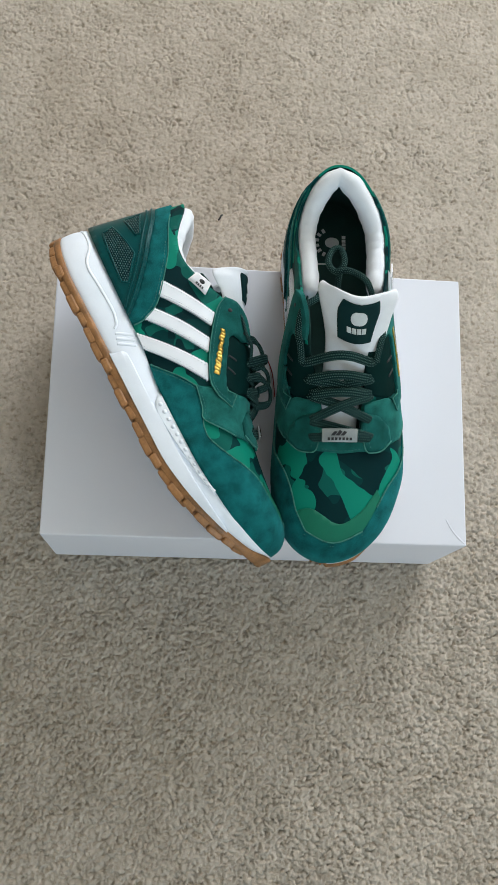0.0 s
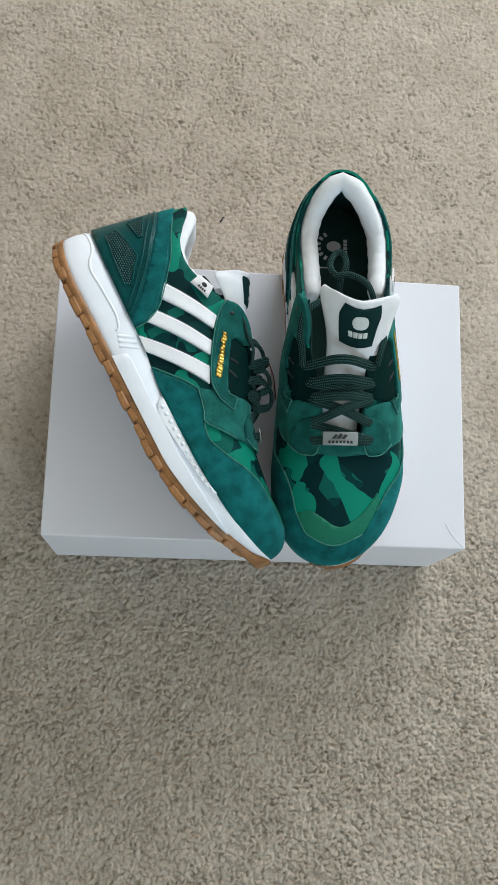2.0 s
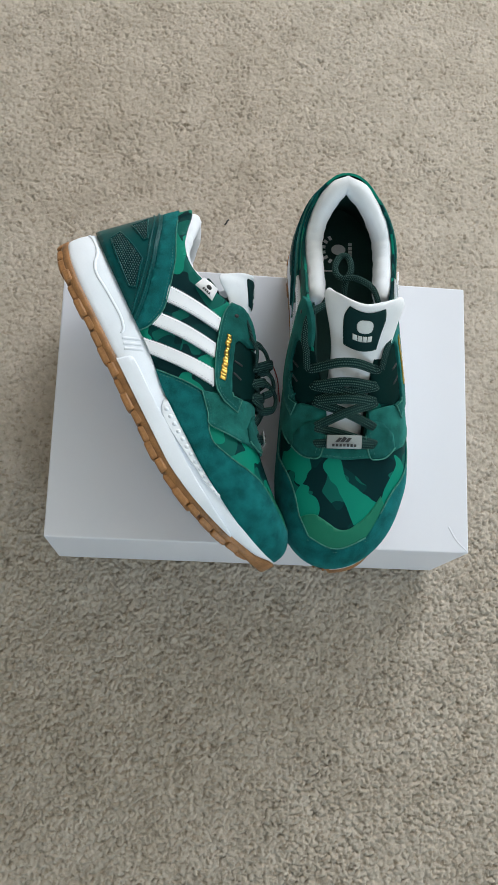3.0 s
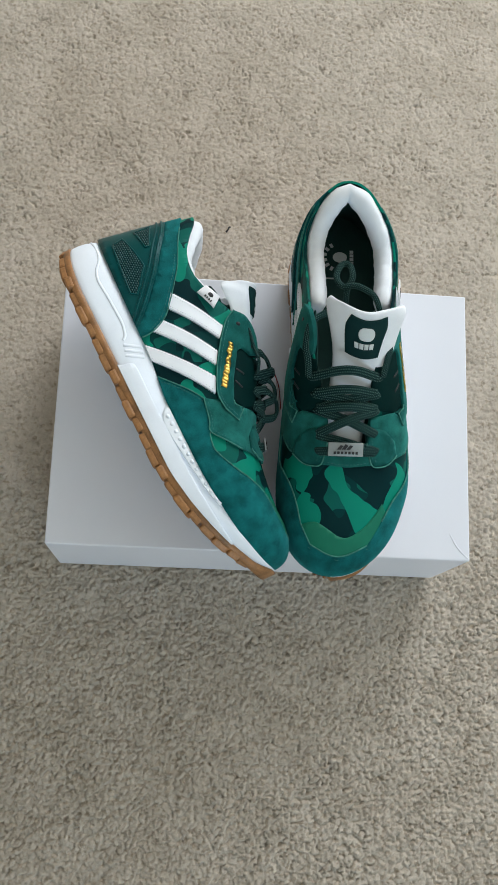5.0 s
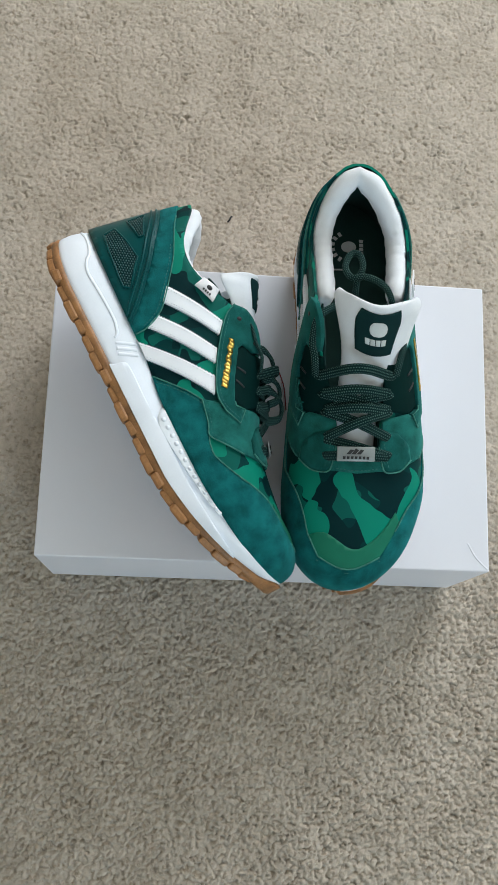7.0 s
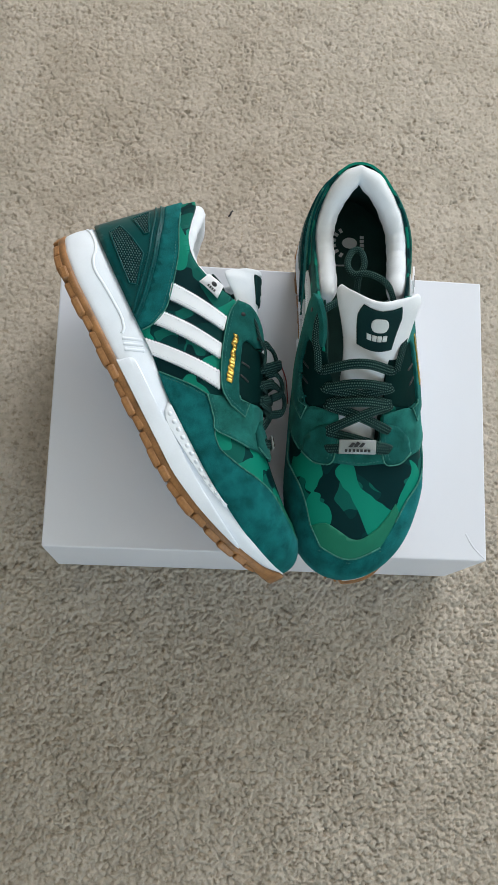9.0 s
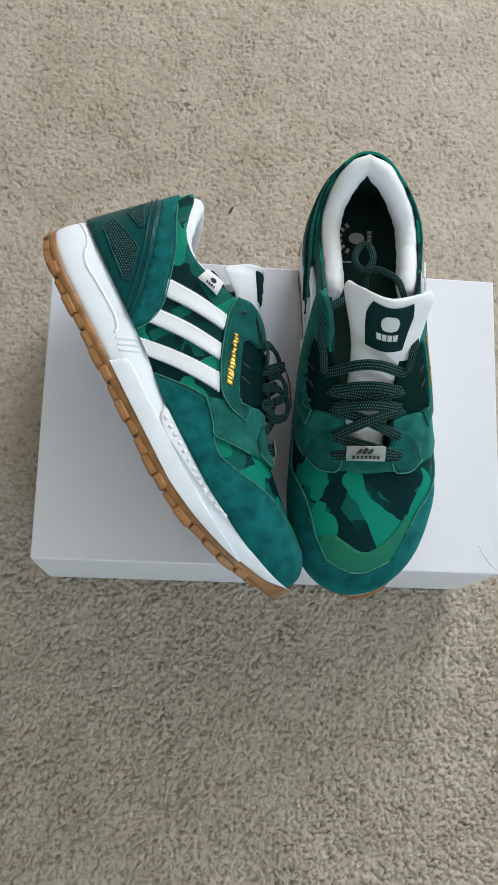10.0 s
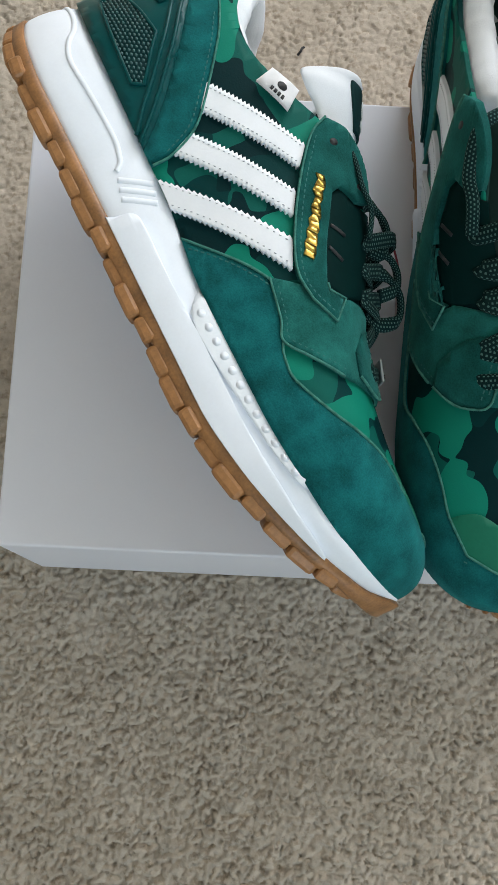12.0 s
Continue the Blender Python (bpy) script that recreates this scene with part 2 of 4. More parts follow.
COLLAR = [(-0.006, 0.1110), (0.008, 0.1090), (0.022, 0.0985), (0.034, 0.0905), (0.048, 0.0865), (0.062, 0.088), (0.078, 0.0935), (0.092, 0.100)]


def x_of(u):
    return X0 + (LU - X0) * (1 - math.cos(math.pi * min(max(u, 0), 1))) / 2


def u_of(x):
    return math.acos(1 - 2 * min(max((x - X0) / (LU - X0), 0), 1)) / math.pi


def rounding(x):
    r = 1.0
    if x < 0.045:
        r *= math.sqrt(max(0, 1 - ((0.045 - x) / (0.045 - X0)) ** 2))
    if x > 0.205:
        r *= math.sqrt(max(0, 1 - ((x - 0.205) / (LU - 0.205)) ** 2.5))
    return r


def lean(x, z):
    return 0.17 * max(z - 0.034, 0) * math.exp(-((x - X0) / 0.06) ** 2)


def raw(u, t):
    """The upper's outside: t runs from 1 (outer edge at the sole) over 0 (top) to -1 (inner edge)."""
    x = x_of(u)
    th = (1 - min(abs(t), 1)) * math.pi / 2
    n = SQUARE(x)
    w = (WIDE(x) if t >= 0 else WIDEM(x)) * rounding(x)
    z0 = Z0(x)
    c, s = max(math.cos(th), 0) ** (2 / n), max(math.sin(th), 0) ** (2 / n)
    z = z0 + (ZTOP(x) - z0) * s
    rear = 1 / (1 + math.exp((x - 0.115) / 0.012))
    bulge = 1 + 0.06 * (1 - rear) * math.sin(th * 2) ** 2
    if t < 0:
        c = c ** (1 - 0.5 / (1 + math.exp((x - 0.150) / 0.012)))
        rise = min(max((z - 0.035) / 0.045, 0), 1)
        waist = 1 / (1 + math.exp((0.085 - x) / 0.008)) / (1 + math.exp((x - 0.160) / 0.010))
        bulge *= (1 - 0.10 * rear) * (1 + 0.09 * waist * rise * rise * (3 - 2 * rise))
    y = MID(x) + math.copysign(w * c * bulge, t)
    return Vector((x + lean(x, z), y, z))


def upper(u, t, off=0.0):
    p = raw(u, t)
    if off == 0:
        return p
    e = 0.004
    ua, ub = max(u - e, 0.002), min(u + e, 0.998)
    ta, tb = max(t - e * 2, -1), min(t + e * 2, 1)
    n = (raw(ub, t) - raw(ua, t)).cross(raw(u, tb) - raw(u, ta))
    if n.length < 1e-12:
        return p
    n.normalize()
    if n.dot(p - Vector((p.x * 0.9 + 0.013, MID(p.x), 0.035))) < 0:
        n = -n
    return p + n * off


def t_at(x, z):
    z0 = Z0(x)
    k = min(max((z - z0) / (ZTOP(x) - z0), 0), 1)
    return 1 - math.asin(k ** (SQUARE(x) / 2)) / (math.pi / 2)


def side(x, z, sign=1):
    """Surface parameters of a place on the flank, from its length and height."""
    xp = x
    for _ in range(12):
        xp = max(x - lean(xp, z), X0)
    return Vector((u_of(xp), sign * t_at(xp, z), 0))


def top(x, y):
    """Surface parameters of a place on the top, from its length and width."""
    w = (WIDE(x) if y >= 0 else WIDEM(x)) * rounding(x)
    k = min(abs(y - 0) / max(w, 1e-5), 1)
    th = math.acos(k ** (SQUARE(x) / 2))
    return Vector((u_of(x), math.copysign(1 - th / (math.pi / 2), y), 0))


def panel(bm, poly, surf, off, thick, nu=0.02, nt=0.05, side_sign=1, drop=0.12):
    """A sheet over the polygon (in the surface's parameters), raised by off, with an edge of the given thickness."""
    tmp = bmesh.new()
    vs = [tmp.verts.new((p[0], p[1], 0)) for p in poly]
    tmp.faces.new(vs)
    bmesh.ops.triangulate(tmp, faces=list(tmp.faces))
    us = [p[0] for p in poly]
    ts = [p[1] for p in poly]
    for axis, step, lo, hi in ((0, nu, min(us), max(us)), (1, nt, min(ts), max(ts))):
        k = math.floor(lo / step) + 1
        while k * step < hi:
            co, no = [0, 0, 0], [0, 0, 0]
            co[axis], no[axis] = k * step, 1
            bmesh.ops.bisect_plane(tmp, geom=tmp.verts[:] + tmp.edges[:] + tmp.faces[:], dist=1e-6, plane_co=co, plane_no=no)
            k += 1
    bmesh.ops.remove_doubles(tmp, verts=list(tmp.verts), dist=1e-5)
    made_t, made_b = {}, {}
    edge_v = {v for e in tmp.edges if e.is_boundary for v in e.verts}
    for v in tmp.verts:
        a = surf(v.co.x, v.co.y, off - (drop * thick if v in edge_v else 0))
        made_t[v] = bm.verts.new((a.x, a.y * side_sign, a.z))
        if v in edge_v:
            b = surf(v.co.x, v.co.y, off - thick)
            made_b[v] = bm.verts.new((b.x, b.y * side_sign, b.z))
    for f in tmp.faces:
        try:
            bm.faces.new([made_t[v] for v in f.verts]).smooth = True
        except ValueError:
            pass
    for e in tmp.edges:
        if e.is_boundary:
            a, b = e.verts
            try:
                bm.faces.new((made_t[a], made_t[b], made_b[b], made_b[a])).smooth = False
            except ValueError:
                pass
    tmp.free()
    return bm


def finish(bm):
    bmesh.ops.recalc_face_normals(bm, faces=list(bm.faces))
    return bm


def outline(count=72):
    """The plan of the sole as (x, half width out, half width in) pairs from heel to toe."""
    return [x_of(i / count) for i in range(count + 1)]


def sole_point(x_u, s, out, z):
    """A point on the sole's rim: x_u in 0..1 heel to toe, s is 1 outer or -1 inner, pushed outward by out."""
    def base(u):
        x = x_of(u)
        w = (WIDE(x) if s > 0 else WIDEM(x)) * rounding(x)
        return Vector((x, MID(x) + s * w, 0))
    e = 0.003
    a, b = base(max(x_u - e, 0)), base(min(x_u + e, 1))
    t = b - a
    n = Vector((-t.y, t.x, 0)) * s
    if n.length < 1e-9 or x_u <= 0 or x_u >= 1:
        n = Vector((-1 if x_u <= 0.5 else 1, 0, 0))
    n.normalize()
    p = base(x_u) + n * out
    p.z = z
    return p


def flare(x, k):
    """How far the midsole stands out beyond the upper at height share k (0 bottom, 1 top)."""
    heel = math.exp(-(x / 0.09) ** 2)
    back = 1 / (1 + math.exp((x - 0.15) / 0.02))
    return -0.0022 + 0.0015 * back + (1 - k) * (0.0008 + 0.0022 * back + 0.0015 * heel) + (0.0008 + 0.001 * back) * math.sin(math.pi * k)


def gum_top(x):
    return FLOOR(x) + 0.0015


def mid_side(u, k, off=0.0, s=1):
    """The midsole's flank: u from heel to toe, k from 0 (bottom) to 1 (top)."""
    x = x_of(u)
    off -= (0.0016 + 0.0045 * math.sin(math.pi * u)) * (s < 0)
    fore = 1 / (1 + math.exp((0.226 - x) / 0.010))
    zb = gum_top(x)
    zt = max(Z0(x) + 0.0015 + 0.0012 * fore, zb + 0.0012)
    return sole_point(u, s, flare(x, k) + 0.0030 * fore * min(k * 1.5, 1) + off, zb + (zt - zb) * k)


def ring_mesh(levels, count=70):
    """A closed body from rings (function of u and s) stacked from bottom to top."""
    bm = bmesh.new()
    rings = []
    for fn in levels:
        ring = [bm.verts.new(fn(i / count, 1)) for i in range(count + 1)]
        ring += [bm.verts.new(fn(i / count, -1)) for i in range(count - 1, 0, -1)]
        rings.append(ring)
    for a, b in zip(rings, rings[1:]):
        n = len(a)
        for i in range(n):
            bm.faces.new((a[i], a[(i + 1) % n], b[(i + 1) % n], b[i]))
    for ring in (rings[0], rings[-1]):
        half = count
        for i in range(half):
            lo_a, lo_b = ring[i], ring[i + 1]
            hi_a, hi_b = ring[-i] if i else ring[0], ring[-i - 1] if i + 1 < half else ring[half]
            vs = []
            for v in (lo_a, lo_b, hi_b, hi_a):
                if v not in vs:
                    vs.append(v)
            if len(vs) >= 3:
                try:
                    bm.faces.new(vs)
                except ValueError:
                    pass
    return finish(bm)


def sides(pts, sign=1, per=5):
    return smooth_line([side(x, z, sign) for x, z in pts], per)


def corners(pts, sign=1):
    return [side(x, z, sign) for x, z in pts]


def base_line(x0, x1, sign=1, count=24):
    u0, u1 = u_of(x0), u_of(x1)
    return [Vector((u0 + (u1 - u0) * i / count, sign, 0)) for i in range(count + 1)]


def sneaker(foot, tongue_end, tongue_out, wrap_back, wing, loops=()):
    """One trainer; foot is 1 where the outer side lies to +y, -1 where it lies to -y. tongue_end: how far back its tongue reaches."""
    shoe = new("sneaker")

    def flip(p):
        return Vector((p.x, p.y * foot, p.z))

    def sheet(name, polys, off, thick, mat, label="", surf=upper, nu=0.014, nt=0.035, parent=None, drop=0.12):
        bm = bmesh.new()
        for p in polys:
            panel(bm, p, surf, off, thick, nu, nt, foot, drop)
        return part(name, finish(bm), mat, parent or shoe, label, smooth=False)

    def tube(name, lines, width, thick, mat, label="", parent=None):
        bm = bmesh.new()
        for pts, nrm in lines:
            ribbon(bm, [flip(p) for p in pts], [flip(n) for n in nrm], width, thick)
        return part(name, finish(bm), mat, parent or shoe, label)

    def edging(owner, lines, off):
        """The pale raw edge of a cut suede panel."""
        tube("cut_edge", [([upper(p.x, p.y, off) for p in ln], [upper(p.x, p.y, off + 0.006) - upper(p.x, p.y, off) for p in ln]) for ln in lines], 0.0010, 0.0012, M_EDGE, "pale raw suede edge", parent=owner)

    # sole
    levels = [(0, -0.004), (0.02, -0.0008), (0.12, 0), (0.22, 0), (0.35, 0), (0.48, 0), (0.6, 0), (0.72, 0), (0.85, 0), (0.96, -0.0006), (1.0, -0.0025), (1.0, -0.012)]
    midsole = part("midsole", ring_mesh([lambda u, s, k=k, o=o: flip(mid_side(u, k, o, s)) for k, o in levels], 110), M_FOAM, shoe, "white moulded foam midsole")

    def gum(drop, out):
        def f(u, s):
            x = x_of(u)
            cap = 0.0030 / (1 + math.exp((0.268 - x) / 0.004))
            tip = 1 / (1 + math.exp((0.2785 - x) / 0.002))
            lift = 0.0055 * tip if drop < 0 else 0.0
            return flip(sole_point(u, s, flare(x, 0) + out + cap + 0.0016 * tip - (0.0036 + 0.0028 * math.sin(math.pi * u)) * (s < 0), gum_top(x) - drop * (1 + cap * 40) + lift))
        return f
    outsole = part("outsole", ring_mesh([gum(0.0052, -0.006), gum(0.005, -0.001), gum(0.0035, 0.0006), gum(-0.0012, 0.001), gum(-0.0016, 0.0), gum(-0.001, -0.004)]), M_GUM, shoe, "translucent brown gum rubber outsole")

    lug_bm = box_bm((-0.0056, -0.005, -0.003), (0.0056, 0.005, 0.003), 0.0016, 2)
    lug_me = bpy.data.meshes.new("lug")
    lug_bm.to_mesh(lug_me)
    lug_bm.free()
    lug_me.materials.append(M_GUM)
    for s in (1, -1):
        run = X0 + 0.004
        k = 0
        while run < 0.279:
            u = u_of(run)
            x = x_of(u)
            a, b = sole_point(max(u - 0.01, 0), s, 0.004, 0), sole_point(min(u + 0.01, 1), s, 0.004, 0)
            ang = math.atan2((b - a).y * foot, (b - a).x)
            p = flip(sole_point(u, s, flare(x, 0) - 0.0042 - (0.0036 + 0.0028 * math.sin(math.pi * u)) * (s < 0) + 0.0010 * (k % 2) - 0.0006 * ((k * 5) % 3), gum_top(x) - 0.0048 - 0.0007 * (k % 3)))
            lug = new("lug", lug_me)
            lug.parent = outsole
            slope = math.atan2(FLOOR(x + 0.004) - FLOOR(x - 0.004), 0.008)
            lug.matrix_local = Matrix.Translation(p) @ Matrix.Rotation(ang, 4, "Z") @ Matrix.Rotation(-slope, 4, "Y") @ Matrix.Diagonal((1.0 + 0.35 * ((k * 7) % 3) / 2, 1, 1, 1))
            step = 0.0135 if 0.02 < x < 0.25 else 0.0105
            run += step
            k += 1
    for k in range(4):
        bm = box_bm((0.2840 - 0.0011 * (k - 1.5) ** 2, -0.0175 + 0.007 * k, 0.0285), (0.2888 - 0.0011 * (k - 1.5) ** 2, -0.0155 + 0.007 * k, 0.0340), 0.0008, 1)
        for v in bm.verts:
            v.co.y *= foot
        part("toe_lug", bm, M_GUM, outsole)

    # relief on the midsole's flanks
    for s in (1, -1):
        def flank(u, k, off=0.0, s=s):
            return mid_side(u, k, off, s)

        def uk(*pts, per=5):
            return smooth_line([(u_of(x), k, 0) for x, k in pts], per)
        sheet("midsole_step", [uk((0.0955, 0.03), (0.0972, 0.14), (0.0988, 0.38), (0.1015, 0.47), (0.1072, 0.50)) + uk((0.1444, 0.56), (0.1726, 0.58), (0.20, 0.54), (0.225, 0.44), (0.250, 0.20), (0.254, 0.03))], 0.0022, 0.003, M_FOAM, surf=flank, nu=0.012, nt=0.1, parent=midsole, drop=0.35)
        ln = uk((-0.0105, 0.72), (-0.004, 0.80), (0.0060, 0.82), (0.0135, 0.76), (0.0200, 0.63), (0.0292, 0.55), (0.045, 0.60), (0.066, 0.64), (0.0740, 0.60), (0.0776, 0.56), (0.0800, 0.46))
        tube("cradle_ridge", [([flank(p.x, p.y, -0.0004) for p in ln], [Vector((0, s, 0.1))] * len(ln))], 0.0024, 0.0022, M_FOAM, parent=midsole)
        sheet("forefoot_strip", [uk((0.1405, 0.80), (0.1395, 0.90), (0.1425, 0.985)) + [Vector((u_of(x), 0.985, 0)) for x in (0.16, 0.18, 0.20, 0.215)] + uk((0.2262, 0.96), (0.2240, 0.80), (0.2100, 0.73), (0.1934, 0.70), (0.1750, 0.62), (0.1608, 0.56), (0.1530, 0.54), (0.1450, 0.62))], 0.0019, 0.003, M_STRIP, "translucent white strip with dimples", surf=flank, nu=0.012, nt=0.1, parent=midsole, drop=0.4)
        for i in range(12):
            bm = bmesh.new()
            xc = 0.1480 + 0.0064 * i
            kc = 0.77 + 0.008 * i
            pts = [(u_of(xc + 0.0019 * math.cos(a)), kc + 0.075 * math.sin(a), 0) for a in [2 * math.pi * j / 8 for j in range(8)]]
            panel(bm, pts, flank, 0.0025, 0.0009, 1, 1, foot, 0.6)
            part("dimple", finish(bm), M_FOAM, midsole)
        for i in range(3):
            pts = [flank(u_of(0.0835 + 0.0040 * i + 0.0024 * j), 0.42 + 0.15 * j - 0.035 * i, -0.0012) for j in range(4)]
            tube("rib", [(smooth_line(pts, 4), [Vector((0, s, 0.1))] * 13)], 0.0030, 0.0034, M_FOAM, parent=midsole)

    # shell of the upper
    throat_line = [(0.198, 0.009), (0.190, 0.0135), (0.17, 0.0155), (0.15, 0.0165), (0.13, 0.018), (0.112, 0.021)]
    shell = base_line(X0, LU, 1, 40) + base_line(LU, X0, -1, 40)[1:] + sides(COLLAR, -1, 4)
    shell += [top(x, -y) for x, y in throat_line[::-1]] + [top(0.199, 0)] + [top(x, y) for x, y in throat_line] + sides(COLLAR[::-1], 1, 4)
    shells = [shell]
    sheet("upper", shells, 0.0, 0.002, M_CAMO, "green camouflage printed fabric")
    inner = []
    for s in (1, -1):
        poly = [Vector((u, s * 0.97, 0)) for u in np.linspace(0.0, u_of(0.15), 26)] + [top(0.15, s * 0.018), top(0.12, s * 0.022)] + sides([(x, z - 0.008) for x, z in COLLAR[::-1]], s, 4)
        inner.append(poly)
    sheet("lining", inner, -0.0075, 0.001, M_INSOLE, "dark green textile lining")

    # insole
    bm = bmesh.new()
    lo = [flip(sole_point(i / 60, 1, -0.006, 0.041)) for i in range(3, 46)]
    hi = [flip(sole_point(i / 60, -1, -0.006, 0.041)) for i in range(3, 46)]
    va, vb = [bm.verts.new(p) for p in lo], [bm.verts.new(p) for p in hi]
    for i in range(len(va) - 1):
        bm.faces.new((va[i], va[i + 1], vb[i + 1], vb[i]))
    insole = part("insole", finish(bm), M_INSOLE, shoe, "dark green printed insole")

    def flat_shape(name, pts, z, mat, parent):
        bm = bmesh.new()
        bm.faces.new([bm.verts.new(flip(Vector((p[0], p[1], z)))) for p in pts])
        g = bmesh.ops.extrude_face_region(bm, geom=list(bm.faces))
        for v in g["geom"]:
            if isinstance(v, bmesh.types.BMVert):
                v.co.z -= 0.0004
        return part(name, finish(bm), mat, parent, smooth=False)
    disc = [(0.030 + 0.0044 * math.cos(a), 0.001 + 0.0058 * math.sin(a)) for a in [2 * math.pi * k / 20 for k in range(20)]]
    flat_shape("logo_shape", disc, 0.0418, M_PRINT, insole)
    for k in range(6):
        a = radians(-62 + 25 * k)
        c = Vector((0.030 + 0.0110 * math.sin(a), -0.001 - 0.0105 * math.cos(a), 0))
        r = (c - Vector((0.030, 0.0, 0))).normalized()
        q = Vector((-r.y, r.x, 0))
        flat_shape("print_bar", [c + r * 0.0017 + q * 0.0012, c - r * 0.0017 + q * 0.0012, c - r * 0.0017 - q * 0.0012, c + r * 0.0017 - q * 0.0012], 0.0418, M_PRINT, insole)
    for k in range(4):
        x = 0.0240 + 0.0032 * k
        flat_shape("print_bar", [(x, 0.0090), (x + 0.0024, 0.0090), (x + 0.0024, 0.0120), (x, 0.0120)], 0.0418, M_PRINT, insole)
    flat_shape("print_bar", [(0.0478, -0.0140), (0.0489, -0.0140), (0.0489, -0.0030), (0.0478, -0.0030)], 0.0418, M_PRINT, insole)

    # padded collar: one roll from the outer lace stay round the heel to the inner one
    def collar_side(s):
        out = []
        for p in smooth_line([side(x, z - 0.006 + 0.0035 * max(0.0, 1 - abs(x + 0.006) / 0.03), s) for x, z in COLLAR], 5):
            q = upper(p.x, p.y, -0.0090)
            if (q.y - MID(q.x)) * s > 0.005:
                out.append((q, (upper(p.x, p.y, 0.002) - upper(p.x, p.y, -0.002)).normalized()))
        return out
    outer, innr = collar_side(1), collar_side(-1)
    heel_z = COLLAR[0][1] - 0.0025
    heel_c = (Vector((raw(0.0, t_at(X0, heel_z)).x + 0.0082, MID(0), heel_z)), Vector((-1, 0, 0)))
    ring_line = outer[::-1] + [heel_c] + innr
    pts, nrm = [p for p, _ in ring_line], [n for _, n in ring_line]
    n = len(pts)
    bm = bmesh.new()
    rings = []
    for i in range(n):
        t = (pts[min(i + 1, n - 1)] - pts[max(i - 1, 0)]).normalized()
        nn = (nrm[i] - t * nrm[i].dot(t)).normalized()
        bi = t.cross(nn)
        if bi.z < 0:
            bi = -bi
        end = min(1.0, 0.55 + 0.15 * min(i, n - 1 - i))
        crease = (1 - 0.22 * math.exp(-((i - len(outer)) / 0.9) ** 2)) * (1 + 0.03 * math.sin(i * 1.9) + 0.025 * math.sin(i * 0.83 + 1))
        rings.append([bm.verts.new(flip(pts[i] + (bi * (math.cos(a) * 0.0114 - 0.0018) + nn * math.sin(a) * 0.0076) * end * crease)) for a in [2 * math.pi * k / 16 for k in range(16)]])
    for a, b in zip(rings, rings[1:]):
        for k in range(16):
            bm.faces.new((a[k], a[(k + 1) % 16], b[(k + 1) % 16], b[k]))
    bm.faces.new(rings[0])
    bm.faces.new(rings[-1])
    part("padded_collar", finish(bm), M_LINING, shoe, "white padded ankle collar")

    # heel
    for s in (1, -1):
        inline = [(0.0755, 0.0290), (0.0659, 0.0397), (0.0534, 0.0510), (0.0353, 0.0654), (0.0102, 0.0821), (-0.010, 0.0900)]
        counter = sheet("heel_counter", [base_line(X0, 0.0760, s, 20) + sides(inline, s)], 0.0022, 0.003, M_TPU, "glossy dark green moulded heel counter")
        heel_band = sheet("heel_band", [sides([(0.0762, 0.0275)] + inline, s) + sides([(-0.0080, 0.1030), (0.0125, 0.0945), (0.0364, 0.0813), (0.0491, 0.0737), (0.0670, 0.0600), (0.0776, 0.0500), (0.0835, 0.0373), (0.0840, 0.0275)], s)], 0.0018, 0.0025, M_SUEDE, "teal suede heel band")
        edging(heel_band, [sides([(0.0125, 0.0945), (0.0364, 0.0813), (0.0491, 0.0737), (0.0670, 0.0600), (0.0776, 0.0500), (0.0835, 0.0373), (0.0840, 0.0285)], s)], 0.0018)
        for d in (0.0022, 0.0056):
            ln = sides([(x - d, z - d * 0.7) for x, z in inline[:4]] + [(0.0102 - d * 0.6, 0.0821 - d), (-0.005, 0.0890 - d * 1.3)], s)
            tube("ridge", [([upper(p.x, p.y, 0.0026) for p in ln], [upper(p.x, p.y, 0.01) - upper(p.x, p.y, 0) for p in ln])], 0.0017, 0.0017, M_TPU, parent=counter)
        for win in ([(0.0052, 0.0402), (0.0029, 0.0492), (0.0197, 0.0528), (0.0337, 0.0542), (0.0524, 0.0400), (0.0495, 0.0355)], [(0.0007, 0.0602), (0.0004, 0.0744), (0.0196, 0.0656), (0.0196, 0.0619)]):
            poly = []
            cs = corners(win, s)
            for a, b in zip(cs, cs[1:] + cs[:1]):
                poly += [a.lerp(b, k / 5) for k in range(5)]
            pane = sheet("mesh_window", [poly], 0.0025, 0.0006, M_MESH, "dark woven mesh window", parent=counter)
            ring = poly + poly[:1]
            tube("window_rim", [([upper(p.x, p.y, 0.0026) for p in ring], [upper(p.x, p.y, 0.01) - upper(p.x, p.y, 0) for p in ring])], 0.0014, 0.0014, M_TPU, parent=counter)
            # knots of the weave, coloured paler to give the mesh its highlights
            bm = bmesh.new()
            for i in range(40):
                for j in range(30):
                    px, pz = 0.000 + 0.0022 * i + 0.0011 * (j % 2), 0.033 + 0.0016 * j
                    inside = False
                    for (x1, z1), (x2, z2) in zip(win, win[1:] + win[:1]):
                        if (z1 > pz) != (z2 > pz) and px < (x2 - x1) * (pz - z1) / (z2 - z1) + x1:
                            inside = not inside
                    if inside:
                        panel(bm, [side(px + dx, pz + dz, s) for dx, dz in ((-0.0007, 0), (0, 0.0005), (0.0007, 0), (0, -0.0005))], upper, 0.0031, 0.0006, 1, 1, foot)
            part("mesh_weave", finish(bm), M_KNOT, counter)["kind"] = "stuff"

    # suede over the toe and the lacing
    def mud(s):
        lower = [(0.1690, 0.0465), (0.1735, 0.0412), (0.1803, 0.0392), (0.1886, 0.0395), (0.2053, 0.0465), (0.2180, 0.0530), (0.2300, 0.0572), (0.2460, 0.0588)]
